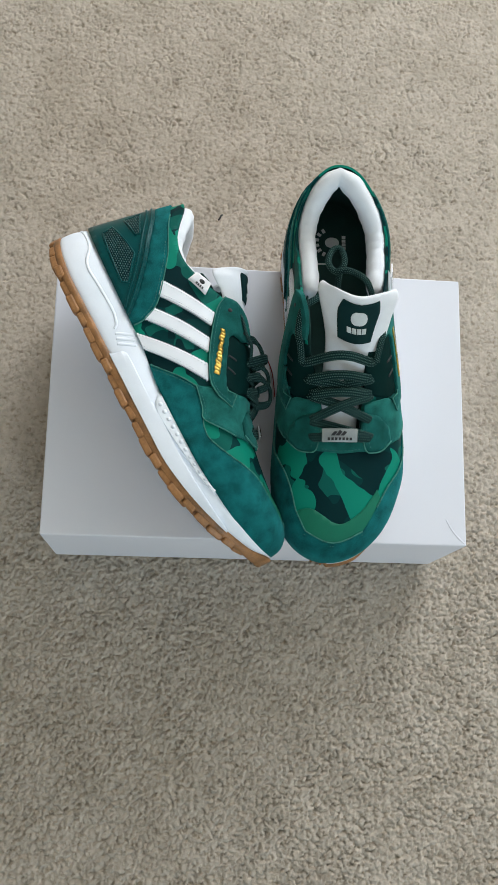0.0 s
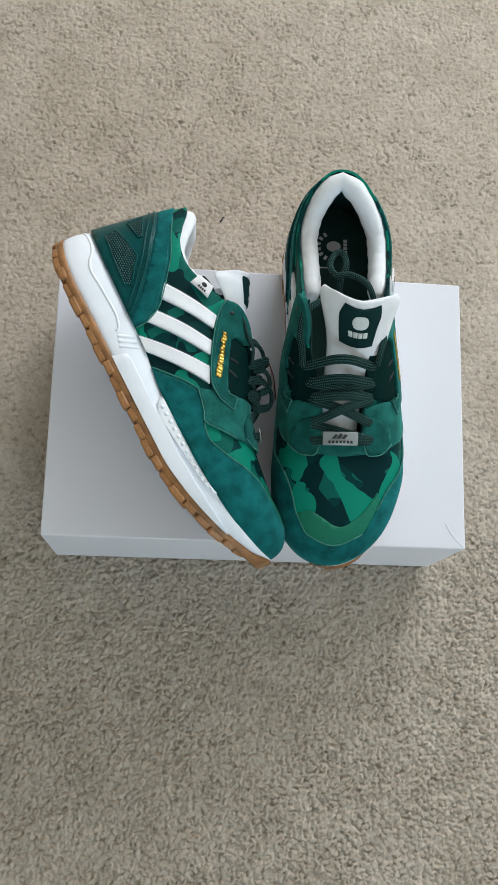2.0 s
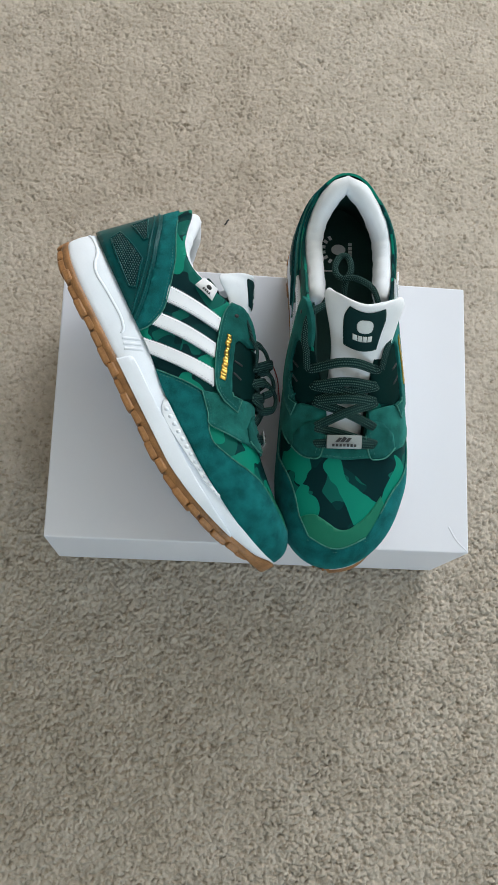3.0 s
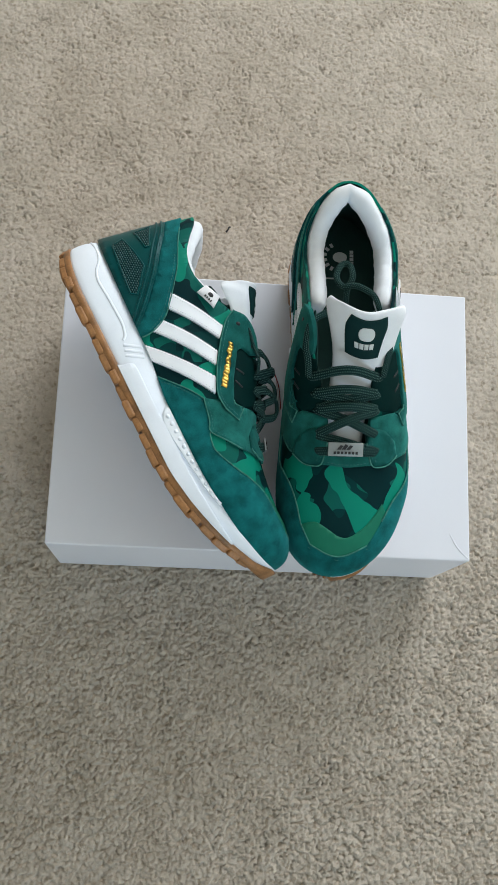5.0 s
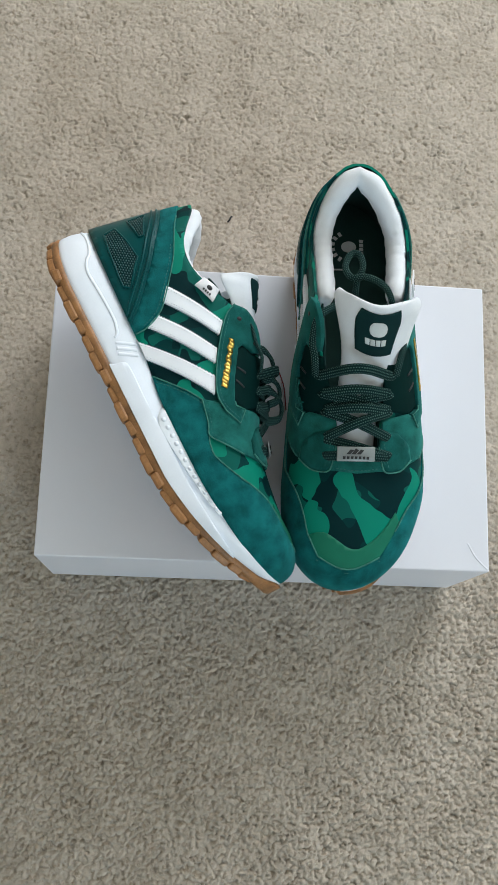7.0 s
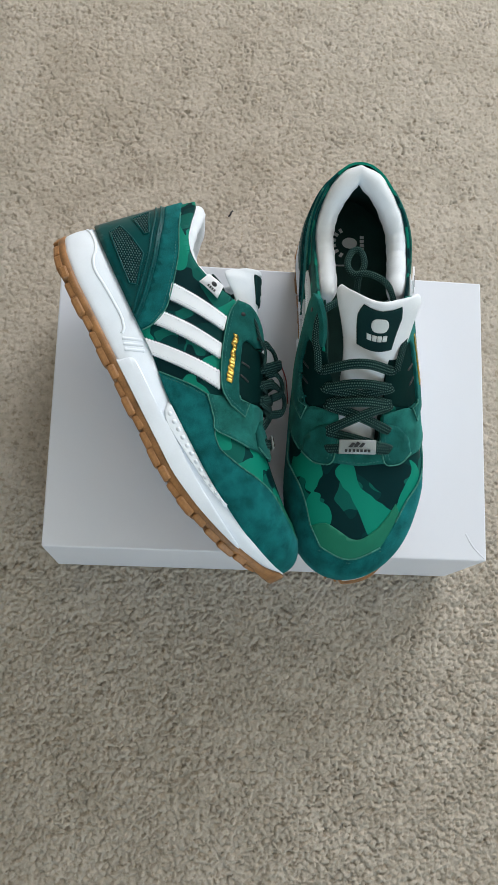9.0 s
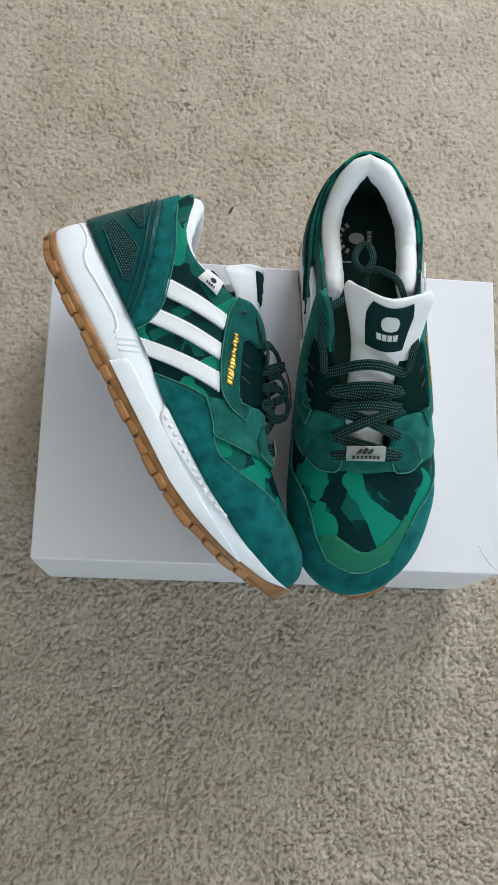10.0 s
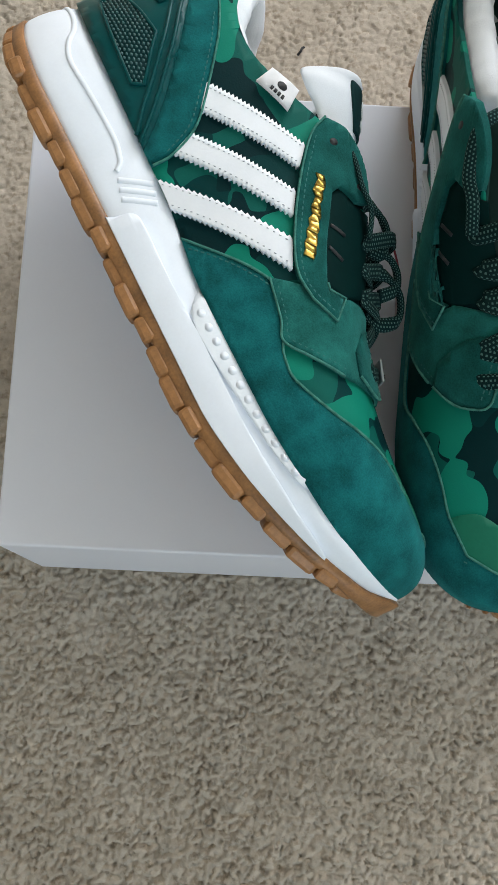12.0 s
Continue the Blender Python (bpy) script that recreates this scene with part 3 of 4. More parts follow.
        if s < 0:
            lower = [(0.1690, 0.0465), (0.1735, 0.0405), (0.1880, 0.0372), (0.2000, 0.0395), (0.2090, 0.0490), (0.2200, 0.0550), (0.2341, 0.0575), (0.2490, 0.0580)]
        return sides([(0.1165, 0.0245), (0.1253, 0.0329), (0.1382, 0.0433), (0.1485, 0.0492), (0.160, 0.0545)], s) + sides(lower, s)
    wrap = base_line(0.1165, LU, 1, 40) + base_line(LU, 0.1165, -1, 40) + mud(-1) + smooth_line([top(0.264, -0.020), top(0.2725, 0), top(0.264, 0.020)], 6) + mud(1)[::-1]
    toe_guard = sheet("toe_guard", [wrap], 0.0013, 0.002, M_SUEDE, "teal suede mudguard round the toe")
    edging(toe_guard, [mud(1), mud(-1) + smooth_line([top(0.264, -0.020), top(0.2725, 0), top(0.264, 0.020)], 6)], 0.0013)
    low = []
    for s in (1, -1):
        low.append(sides([(0.147, 0.0488), (0.164, 0.0450), (0.1726, 0.0420), (0.1823, 0.0485), (0.1939, 0.0565)], s) + [top(0.2030, s * 0.0283), top(0.2052, s * 0.0215), top(0.2058, s * 0.014)])
    throat = [top(0.199, 0.0), top(0.197, 0.012), top(0.188, 0.0145), top(0.172, 0.0155)] + corners([(0.1655, 0.0735), (0.1665, 0.0680)], 1)
    throat_m = [Vector((p.x, -p.y, 0)) for p in throat[::-1]]
    lower_stay = sheet("lower_eyestay", [low[0] + [top(0.2075, 0.0)] + low[1][::-1] + throat_m[:-1] + throat], 0.0021, 0.0018, M_SUEDE3, "teal suede lower lace panel", nu=0.01, nt=0.02)
    for s in (1, -1):
        tab = [top(0.1890, s * 0.0138), top(0.2000, s * 0.0160), top(0.2052, s * 0.0180), top(0.2064, s * 0.0215), top(0.2042, s * 0.0288), top(0.1960, s * 0.0352), top(0.1860, s * 0.0335), top(0.1790, s * 0.0260), top(0.1780, s * 0.0190), top(0.1830, s * 0.0150)]
        lace_tab = sheet("lace_tab", [tab], 0.0030, 0.0016, M_SUEDE2, "stitched green suede lace tab", nu=0.015)
        edging(lace_tab, [smooth_line(tab[:6], 4)], 0.0030)
        edging(lower_stay, [low[0 if s > 0 else 1][:-3]], 0.0019)
    cres = smooth_line([top(0.2505, -0.0300), top(0.2476, -0.0195), top(0.2530, -0.0095), top(0.2592, 0.0034), top(0.2532, 0.0146), top(0.2440, 0.0222), top(0.2330, 0.0282)], 5) + smooth_line([top(0.2440, 0.0325), top(0.2570, 0.0275), top(0.2670, 0.0199), top(0.2755, 0.0039), top(0.2735, -0.0119), top(0.2655, -0.0235)], 5)
    sheet("toe_patch", [cres], 0.0009, 0.0014, M_BRIGHT, "bright green leather toe patch")
    stitches = bmesh.new()

    def stitch(line, off, gap=0.0026, size=0.0015):
        pts = [upper(p.x, p.y, off) for p in line]
        run, nxt = 0.0, 0.0
        for a, b in zip(pts, pts[1:]):
            seg = (b - a).length
            while seg > 0 and nxt < run + seg:
                c = a.lerp(b, (nxt - run) / seg)
                d = (b - a).normalized() * size / 2
                up = (c - Vector((c.x, MID(c.x), 0.03))).normalized()
                w = d.cross(up).normalized() * 0.00028
                vs = [stitches.verts.new(flip(q)) for q in (c - d - w, c - d + w, c + d + w, c + d - w)]
                tp = stitches.verts.new(flip(c + up * 0.00035))
                for k in range(4):
                    stitches.faces.new((vs[k], vs[(k + 1) % 4], tp))
                nxt += gap
            run += seg

    for s in (1, -1):
        eye = sides([(0.0925, 0.1005), (0.0983, 0.0909), (0.1165, 0.0766), (0.1353, 0.0651), (0.1500, 0.0590), (0.1616, 0.0592)], s) + corners([(0.1728, 0.0635), (0.1650, 0.0712), (0.1605, 0.0668)], s)
        eye += sides([(0.1576, 0.0674), (0.1398, 0.0768), (0.1233, 0.0877)], s, 4) + sides([(0.1218, 0.0925), (0.1290, 0.0968)], s, 2) + sides([(0.1300, 0.1010), (0.122, 0.1055), (0.110, 0.1085), (0.0985, 0.1070)], s, 4)
        eyestay = sheet("eyestay", [eye], 0.0034, 0.0040, M_SUEDE2, "green suede lace stay", nu=0.009, nt=0.015)
        edging(eyestay, [eye[:30]], 0.0032)
        stitch(sides([(0.0995, 0.0925), (0.1178, 0.0786), (0.1360, 0.0673), (0.1500, 0.0612), (0.1600, 0.0612), (0.1700, 0.0648)], s), 0.0034)
        stitch(sides([(0.1568, 0.0655), (0.1390, 0.0752), (0.1222, 0.0862)], s), 0.0014)
        stitch(sides([(0.122, 0.0265), (0.1275, 0.0320), (0.1395, 0.0415), (0.1490, 0.0472), (0.159, 0.0520)], s), 0.0014)
        stitch(sides([(0.152, 0.0500), (0.165, 0.0470), (0.1722, 0.0445), (0.1808, 0.0505), (0.1920, 0.0585)], s) + [top(0.2005, s * 0.0283), top(0.2028, s * 0.0205)], 0.0020)
        stitch([top(0.1900, s * 0.0155), top(0.1960, s * 0.0170), top(0.2020, s * 0.0185)], 0.0033)
        stitch([top(0.1870, s * 0.0170), top(0.1950, s * 0.0187), top(0.2022, s * 0.0205)], 0.0033)
        stitch([top(0.2040, s * 0.0130), top(0.2052, s * 0.006), top(0.2055, 0)], 0.0022)
        for d in (0.0022, 0.0048):
            stitch(sides([(x, z - d) for x, z in ([(0.1745, 0.0412), (0.1803, 0.0392), (0.1886, 0.0395), (0.2053, 0.0465), (0.2180, 0.0530), (0.2300, 0.0572), (0.2460, 0.0588)] if s > 0 else [(0.1880, 0.0372), (0.2000, 0.0395), (0.2090, 0.0490), (0.2200, 0.0550), (0.2341, 0.0575), (0.2490, 0.0580)])], s), 0.0010)
        stitch([top(0.2665, s * 0.020), top(0.2752, 0)], 0.0014)
        stitch(sides([(0.035, 0.0795), (0.0477, 0.0717), (0.0652, 0.0580), (0.0755, 0.0485), (0.0812, 0.0365)], s), 0.0019)
        guard = [p for p in sides([(0.1585, 0.0662), (0.1395, 0.0765), (0.1230, 0.0872), (0.1215, 0.0915), (0.1305, 0.0965)], s, 4)] + [top(0.134, s * 0.0165), top(0.150, s * 0.0150), top(0.166, s * 0.0145)] + corners([(0.1660, 0.0735)], s)
        sheet("lace_guard", [guard], 0.0014, 0.002, M_CAGE, "dark green moulded lace guard")
        # black bars laid on the guard show the dark inside its slots
        for a, b in (((0.1356, 0.0813), (0.1411, 0.0850)), ((0.1438, 0.0762), (0.1504, 0.0790))):
            ln = [side(*a, s).lerp(side(*b, s), k / 4) for k in range(5)]
            tube("slot", [([upper(p.x, p.y, 0.0016) for p in ln], [upper(p.x, p.y, 0.01) - upper(p.x, p.y, 0) for p in ln])], 0.0016, 0.0008, M_BLACK)
        # three serrated stripes
        for tl, tr, br, bl, arch in (((0.0614, 0.0633), (0.1010, 0.0876), (0.1093, 0.0807), (0.0713, 0.0556), 0.0013), ((0.0785, 0.0481), (0.1178, 0.0748), (0.1275, 0.0688), (0.0829, 0.0378), 0.0015), ((0.0870, 0.0245), (0.1358, 0.0643), (0.1479, 0.0581), (0.1010, 0.0245), 0.0024)):
            nz = 25
            bm = bmesh.new()
            rows = []
            for k in range(2 * nz + 1):
                f = k / (2 * nz)
                hi, lo = Vector(tl).lerp(Vector(tr), f), Vector(bl).lerp(Vector(br), f)
                cross = (hi - lo).normalized()
                sag = arch * math.sin(math.pi * f)
                tooth = 0.0006 if k % 2 else -0.0006
                hi, lo = hi + cross * (sag + tooth), lo + cross * (sag - tooth)
                row = []
                for m in range(9):
                    q = lo.lerp(hi, m / 8)
                    p = side(q.x, max(q.y, 0.0245), s)
                    row.append(bm.verts.new(flip(upper(p.x, p.y, 0.0019 if 0 < m < 8 else 0.0018))))
                for m in (0, 8):
                    p = side(*(lo if m == 0 else hi), s)
                    row.append(bm.verts.new(flip(upper(p.x, p.y, -0.0004))))
                rows.append(row)
            for a, b in zip(rows, rows[1:]):
                for m in range(8):
                    bm.faces.new((a[m], a[m + 1], b[m + 1], b[m])).smooth = True
                bm.faces.new((a[9], a[0], b[0], b[9]))
                bm.faces.new((a[8], a[10], b[10], b[8]))
            stripe = part("stripe", finish(bm), M_WHITE, shoe, "white leather stripe with serrated edges", smooth=False)
            # two rows of dots, grey for the shade in the dimpled stitch holes
            dots = bmesh.new()
            for h in (0.16, 0.84):
                a = Vector(tl).lerp(Vector(bl), h)
                b = Vector(tr).lerp(Vector(br), h)
                up_n = Vector((-(b.y - a.y), b.x - a.x)).normalized()
                for k in range(1, 22):
                    q = a.lerp(b, k / 22) + up_n * arch * math.sin(math.pi * k / 22)
                    if q.y > 0.027:
                        panel(dots, [side(q.x + dx, q.y + dz, s) for dx, dz in ((-0.0004, -0.0003), (0.0001, 0.0003), (0.0004, 0.0003), (0.0, -0.0003))], upper, 0.0022, 0.0005, 1, 1, foot)
            part("stitching", finish(dots), M_STITCH_HOLE, stripe)["kind"] = "stuff"
        # no real holes: black discs paint the shade inside the eyelets
        for ex, ez in ((0.1035, 0.0985), (0.1235, 0.1005)):
            bm = bmesh.new()
            panel(bm, [side(ex + 0.0016 * math.cos(a), ez + 0.0016 * math.sin(a), s) for a in [2 * math.pi * k / 10 for k in range(10)]], upper, 0.0037, 0.0008, 1, 1, foot)
            part("eyelet", finish(bm), M_BLACK, shoe)
    part("stitching", finish(stitches), M_STITCH, shoe)["kind"] = "stuff"

    # gold print and woven tag on the outer side
    a, b, c, d = (Vector((*p, 0)) for p in ((0.1138, 0.0845), (0.1172, 0.0880), (0.1480, 0.0668), (0.1440, 0.0638)))
    edges_in = (0.10, 0.30, 0.18, 0.05, 0.35, 0.22, 0.12, 0.30, 0.05, 0.20, 0.02, 0.15, 0.0, 0.12, 0.05)
    edges_out = (0.80, 0.95, 1.0, 0.85, 0.95, 0.78, 0.92, 1.0, 0.86, 1.0, 0.90, 1.0, 0.94, 1.0, 0.88)
    for i in range(14):
        f0, f1 = i / 14, (i + (0.86, 1.0, 0.93)[i % 3]) / 14
        q = [a.lerp(d, f).lerp(b.lerp(c, f), e) for f, e in ((f0, edges_in[i]), (f0, edges_out[i]), (f1, edges_out[i + 1]), (f1, edges_in[i + 1]))]
        sheet("gold_print", [[side(p.x, p.y) for p in q]], 0.0041 + 0.0002 * (i % 2), 0.0009, M_GOLD, "gold foil lettering bar", nu=0.01, nt=0.02)
    tg = [(0.0666, 0.0898), (0.0792, 0.0955), (0.0858, 0.0872), (0.0692, 0.0812)]
    tag = sheet("side_tag", [corners(tg)], 0.0034, 0.0012, M_TAG, "white woven tag with black print")

    def on_tag(x, y):
        p = Vector(tg[0]).lerp(Vector(tg[1]), x).lerp(Vector(tg[3]).lerp(Vector(tg[2]), x), y)
        return side(p.x, p.y)
    sheet("tag_print", [[on_tag(0.55 + 0.15 * math.cos(k * math.pi / 6), 0.38 + 0.17 * math.sin(k * math.pi / 6)) for k in range(12)]], 0.0036, 0.0003, M_BLACK, parent=tag)
    for k in range(4):
        x = 0.34 + 0.115 * k
        sheet("tag_print", [[on_tag(x, 0.66), on_tag(x + 0.075, 0.66), on_tag(x + 0.075, 0.84), on_tag(x, 0.84)]], 0.0036, 0.0003, M_BLACK, parent=tag)

    # tongue
    te, to = tongue_end, tongue_out
    rear = [(te + 0.034, 0.112, -0.001), (te + 0.018, 0.120, 0.004), (te + 0.007, 0.1245, 0.009), (te, 0.1265, 0.015)]
    spine = smooth_line([(0.202, 0, 0.0640), (0.182, 0, 0.0735), (0.163, to * 0.3, 0.0850)] + [(x, to, min(z, ZTOP(x) + d)) for x, z, d in rear], 7)
    ns = len(spine)

    def tongue_at(f, v, off=0.0):
        i = f * (ns - 1)
        k = min(int(i), ns - 2)
        p = spine[k].lerp(spine[k + 1], i - k)
        t = (spine[min(k + 1, ns - 1)] - spine[max(k - 1, 0)]).normalized()
        nn = t.cross(Vector((0, 1, 0)))
        if nn.z < 0:
            nn = -nn
        half = 0.0150 + 0.0150 * min(max((f - 0.25) / 0.5, 0), 1) ** 1.3
        rise = min(max((f - 0.35) / 0.5, 0), 1)
        if f > 0.6:
            v *= max(0.36, math.sqrt(max(0.0, 1 - ((f - 0.6) / 0.41) ** 2.5)))
        back = wrap_back * (1.2 if v < 0 else 0.8) * rise * abs(v) ** 1.8
        return p + Vector((-back, v * half, 0.003 * rise * v * v)) + nn * (off - (0.005 + wing * rise) * v * v)
    bm = bmesh.new()
    rings = []
    for i in range(33):
        f = i / 32
        puff = 0.002 + 0.0050 * min(max((f - 0.35) / 0.5, 0), 1)
        if f > 0.9:
            puff *= math.sqrt(max(0.12, 1 - ((f - 0.9) / 0.1) ** 2))
        ring = []
        for j in range(32):
            a = 2 * math.pi * j / 32
            ca, sa = math.cos(a), math.sin(a)
            v = math.copysign(abs(ca) ** 0.7, ca)
            ring.append(bm.verts.new(flip(tongue_at(f, v, math.copysign(abs(sa) ** 0.8, sa) * puff - 0.003 + (0.0025 * math.exp(-((f - 0.93) / 0.05) ** 2))))))
        rings.append(ring)
    for p, q in zip(rings, rings[1:]):
        for k in range(32):
            bm.faces.new((p[k], p[(k + 1) % 32], q[(k + 1) % 32], q[k]))
    for cap in (rings[0], rings[-1]):
        for k in range(16):
            vs = []
            for v in (cap[k], cap[k + 1], cap[(31 - k) % 32], cap[(32 - k) % 32]):
                if v not in vs:
                    vs.append(v)
            if len(vs) > 2:
                bm.faces.new(vs)
    tongue = part("tongue", finish(bm), M_LINING, shoe, "white padded tongue")

    def label_surf(f, v, off=0.0):
        puff = 0.002 + 0.0050 * min(max((f - 0.35) / 0.5, 0), 1)
        vv = min(abs(v), 0.999)
        return tongue_at(f, v, off + puff * (1 - vv ** (2 / 0.7)) ** 0.4 - 0.003)
    lab = sheet("tongue_label", [[Vector(p) for p in ((0.56, -0.62, 0), (0.56, 0.40, 0), (0.86, 0.52, 0), (0.86, -0.50, 0))]], 0.0012, 0.0012, M_LABEL, "dark green woven tongue label", surf=label_surf, nu=0.03, nt=0.1)
    sheet("logo_shape", [[Vector((0.738 + 0.062 * math.sin(k * math.pi / 9) + 0.006 * math.sin(3 * k * math.pi / 9), -0.03 + 0.205 * math.cos(k * math.pi / 9) * (1 - 0.15 * math.sin(k * math.pi / 9)), 0)) for k in range(18)]], 0.0016, 0.0004, M_PRINT, "plain white logo shape", surf=label_surf, nu=0.03, nt=0.1, parent=lab)
    for k in range(4):
        v = -0.335 + 0.137 * k
        sheet("print_bar", [[Vector(p) for p in ((0.622, v, 0), (0.622, v + 0.115, 0), (0.660, v + 0.115, 0), (0.660, v, 0))]], 0.0016, 0.0004, M_PRINT, surf=label_surf, nu=0.03, nt=0.1, parent=lab)

    # laces
    eyes = [(0.1955, 0.0225), (0.1830, 0.0215), (0.1650, 0.0200), (0.1540, 0.0200), (0.1430, 0.0205)]

    def eye_at(i, s, off=0.003):
        p = top(eyes[i][0], s * eyes[i][1])
        return upper(p.x, p.y, off)

    def cord(name, pts, per=6, width=0.0070, thick=0.0022):
        line = smooth_line(pts, per)
        nrm = [Vector((0.45, (p.y - 0.0) * 12, 1)).normalized() for p in line]
        return tube(name, [(line, nrm)], width, thick, M_LACE, "dark green lace with pale flecks")

    def span(i, si, j, sj, rise):
        a, b = eye_at(i, si, 0.0005), eye_at(j, sj, 0.0005)
        a2, b2 = eye_at(i, si, 0.0038), eye_at(j, sj, 0.0038)
        a2 = a2.lerp(b2, 0.08)
        b2 = b2.lerp(a2, 0.08)
        pts = [a, a2]
        for f in (0.35, 0.65):
            q = a2.lerp(b2, f)
            q.z = max(q.z, ZTOP(q.x) + rise)
            pts.append(q)
        return pts + [b2, b]
    cord("lace", span(0, 1, 0, -1, 0.0045))
    cord("lace", span(1, 1, 2, -1, 0.0050))
    cord("lace", span(1, -1, 2, 1, 0.0075))
    cord("lace", span(0, 1, 1, -1, 0.0020))
    cord("lace", span(2, 1, 3, -1, 0.0035))
    cord("lace", span(2, -1, 3, 1, 0.0030))
    cord("lace", span(2, 1, 2, -1, 0.0075))
    cord("lace", span(3, 1, 3, -1, 0.0080))
    cord("lace", span(4, 1, 4, -1, 0.0125))
    for s in (1, -1):
        e = eye_at(4, s, 0.004)
        t0 = side(0.1235, 0.1005, s)
        cord("lace", [e, e.lerp(upper(t0.x, t0.y, 0.004), 0.5) + Vector((0, 0, 0.003)), upper(t0.x, t0.y, 0.0045), upper(*side(0.108, 0.1060, s)[:2], 0.001), upper(*side(0.100, 0.1080, s)[:2], -0.012)], width=0.005)
    cord("lace_end", [(0.100, 0.022, 0.104), (0.088, 0.016, 0.110), (0.080, 0.004, 0.108), (0.079, -0.006, 0.104), (0.070, -0.010, 0.100), (0.060, -0.006, 0.098), (0.060, 0.000, 0.098), (0.070, 0.002, 0.100), (0.080, -0.002, 0.098), (0.092, -0.002, 0.090)], width=0.0045)
    for pts in loops:
        cord("lace_loop", pts, width=0.0066, thick=0.0032)
    # tag threaded on the lowest lace
    c0 = Vector((0.1955, 0.0, ZTOP(0.195) + 0.0075))
    bm = box_bm((-0.0048, -0.0130, -0.0007), (0.0048, 0.0130, 0.0007), 0.0006, 2)
    for v in bm.verts:
        v.co = c0 + Vector((v.co.x, v.co.y * foot, v.co.z - v.co.x * 0.35 - 8 * v.co.y * v.co.y))
    lt = part("lace_tag", bm, M_SILVER, shoe, "clear silver lace tag")
    for k in range(7):
        y = -0.0090 + 0.0027 * k
        bm = box_bm((0.0018, y, 0.0006), (0.0036, y + 0.0017, 0.0011))
        for v in bm.verts:
            v.co = c0 + Vector((v.co.x, v.co.y * foot, v.co.z - v.co.x * 0.35 - 8 * v.co.y * v.co.y))
        part("print_bar", bm, M_BLACK, lt, smooth=False)
    for k in range(3):
        bm = bmesh.new()
        y = -0.005 + 0.0035 * k
        bm.faces.new([bm.verts.new(c0 + Vector((px, py * foot, 0.0011 - px * 0.35 - 8 * py * py))) for px, py in ((0.0005, y - 0.002), (-0.0035 + 0.0008 * abs(k - 1), y + 0.001), (-0.0022, y + 0.0032), (0.0005, y + 0.001))])
        part("logo_shape", bm, M_BLACK, lt, smooth=False)
    return shoe


# ---- structure ----
def slab(name, lo, hi, mat, kind="structure"):
    ob = mesh_object(name, box_bm(lo, hi), mat, smooth=False)
    return tagged(ob, kind=kind)


def tufts(x, y, cell, width, seed):
    """Cells of pile: the share of the way out of the crevice, the distance to the tuft's middle, its height and the crevice's depth."""
    rng = np.random.RandomState(seed)
    n = 512
    jx, jy, jh = rng.rand(n, n), rng.rand(n, n), rng.rand(n, n)
    # the rows of tufts wander
    wx = x + 0.0011 * np.sin(y * 610 + 3 * np.sin(x * 330))
    wy = y + 0.0011 * np.sin(x * 570 + 3 * np.sin(y * 350))
    ci, cj = np.floor(wx / cell).astype(int), np.floor(wy / cell).astype(int)
    d1, d2, top_h = np.full(x.shape, 9.0), np.full(x.shape, 9.0), np.zeros(x.shape)
    for a in (-1, 0, 1):
        for b in (-1, 0, 1):
            ii, jj = (ci + a) % n, (cj + b) % n
            px, py = (ci + a + jx[ii, jj]) * cell, (cj + b + jy[ii, jj]) * cell
            d = np.hypot(wx - px, wy - py) / cell
            nearer = d < d1
            d2 = np.where(nearer, d1, np.minimum(d2, d))
            top_h = np.where(nearer, jh[ii, jj], top_h)
            d1 = np.where(nearer, d, d1)
    crack = np.where(jh[(ci * 3 + cj) % n, (cj * 5) % n] > 0.6, 1.0, 0.3)
    return np.sqrt(np.clip((d2 - d1) / width, 0, 1)), d1, top_h, crack


def carpet_height(x, y):
    """Upright tufts of pile in front of the box, flatter behind it; x and y are arrays."""
    rng = np.random.RandomState(11)
    depth = 0.55 + 0.45 * np.sin(x * 57 + 3 * np.sin(y * 43)) * np.sin(y * 61 + 2 * np.sin(x * 39))
    # loose yarn ends, finer than a tuft
    rough = rng.rand(1024, 1024)
    fx, fy = x / 0.0017, y / 0.0017
    ix, iy = np.floor(fx).astype(int), np.floor(fy).astype(int)
    ux, uy = fx - ix, fy - iy
    ux, uy = ux * ux * (3 - 2 * ux), uy * uy * (3 - 2 * uy)
    yarn = (rough[ix % 1024, iy % 1024] * (1 - ux) + rough[(ix + 1) % 1024, iy % 1024] * ux) * (1 - uy) + (rough[ix % 1024, (iy + 1) % 1024] * (1 - ux) + rough[(ix + 1) % 1024, (iy + 1) % 1024] * ux) * uy - 0.5
    edge, d1, top_h, crack = tufts(x, y, 0.0047, 0.24, 7)
    upright = -(0.0018 + 0.0024 * depth * crack) * (1 - edge) - 0.0014 * (1 - top_h) - 0.0018 * d1 * d1 + 0.0010 * yarn
    edge, d1, top_h, crack = tufts(x, y, 0.0058, 0.16, 8)
    flat = -(0.0008 + 0.0034 * depth * crack) * (1 - edge) - 0.0005 * (1 - top_h) - 0.0004 * d1 * d1 + 0.0006 * yarn
    # deeper relief in front imitates the stronger light and dark on that side
    back = 1 / (1 + np.exp((0.12 - y) / 0.05))
    return 1.22 * upright * (1 - back) + flat * back


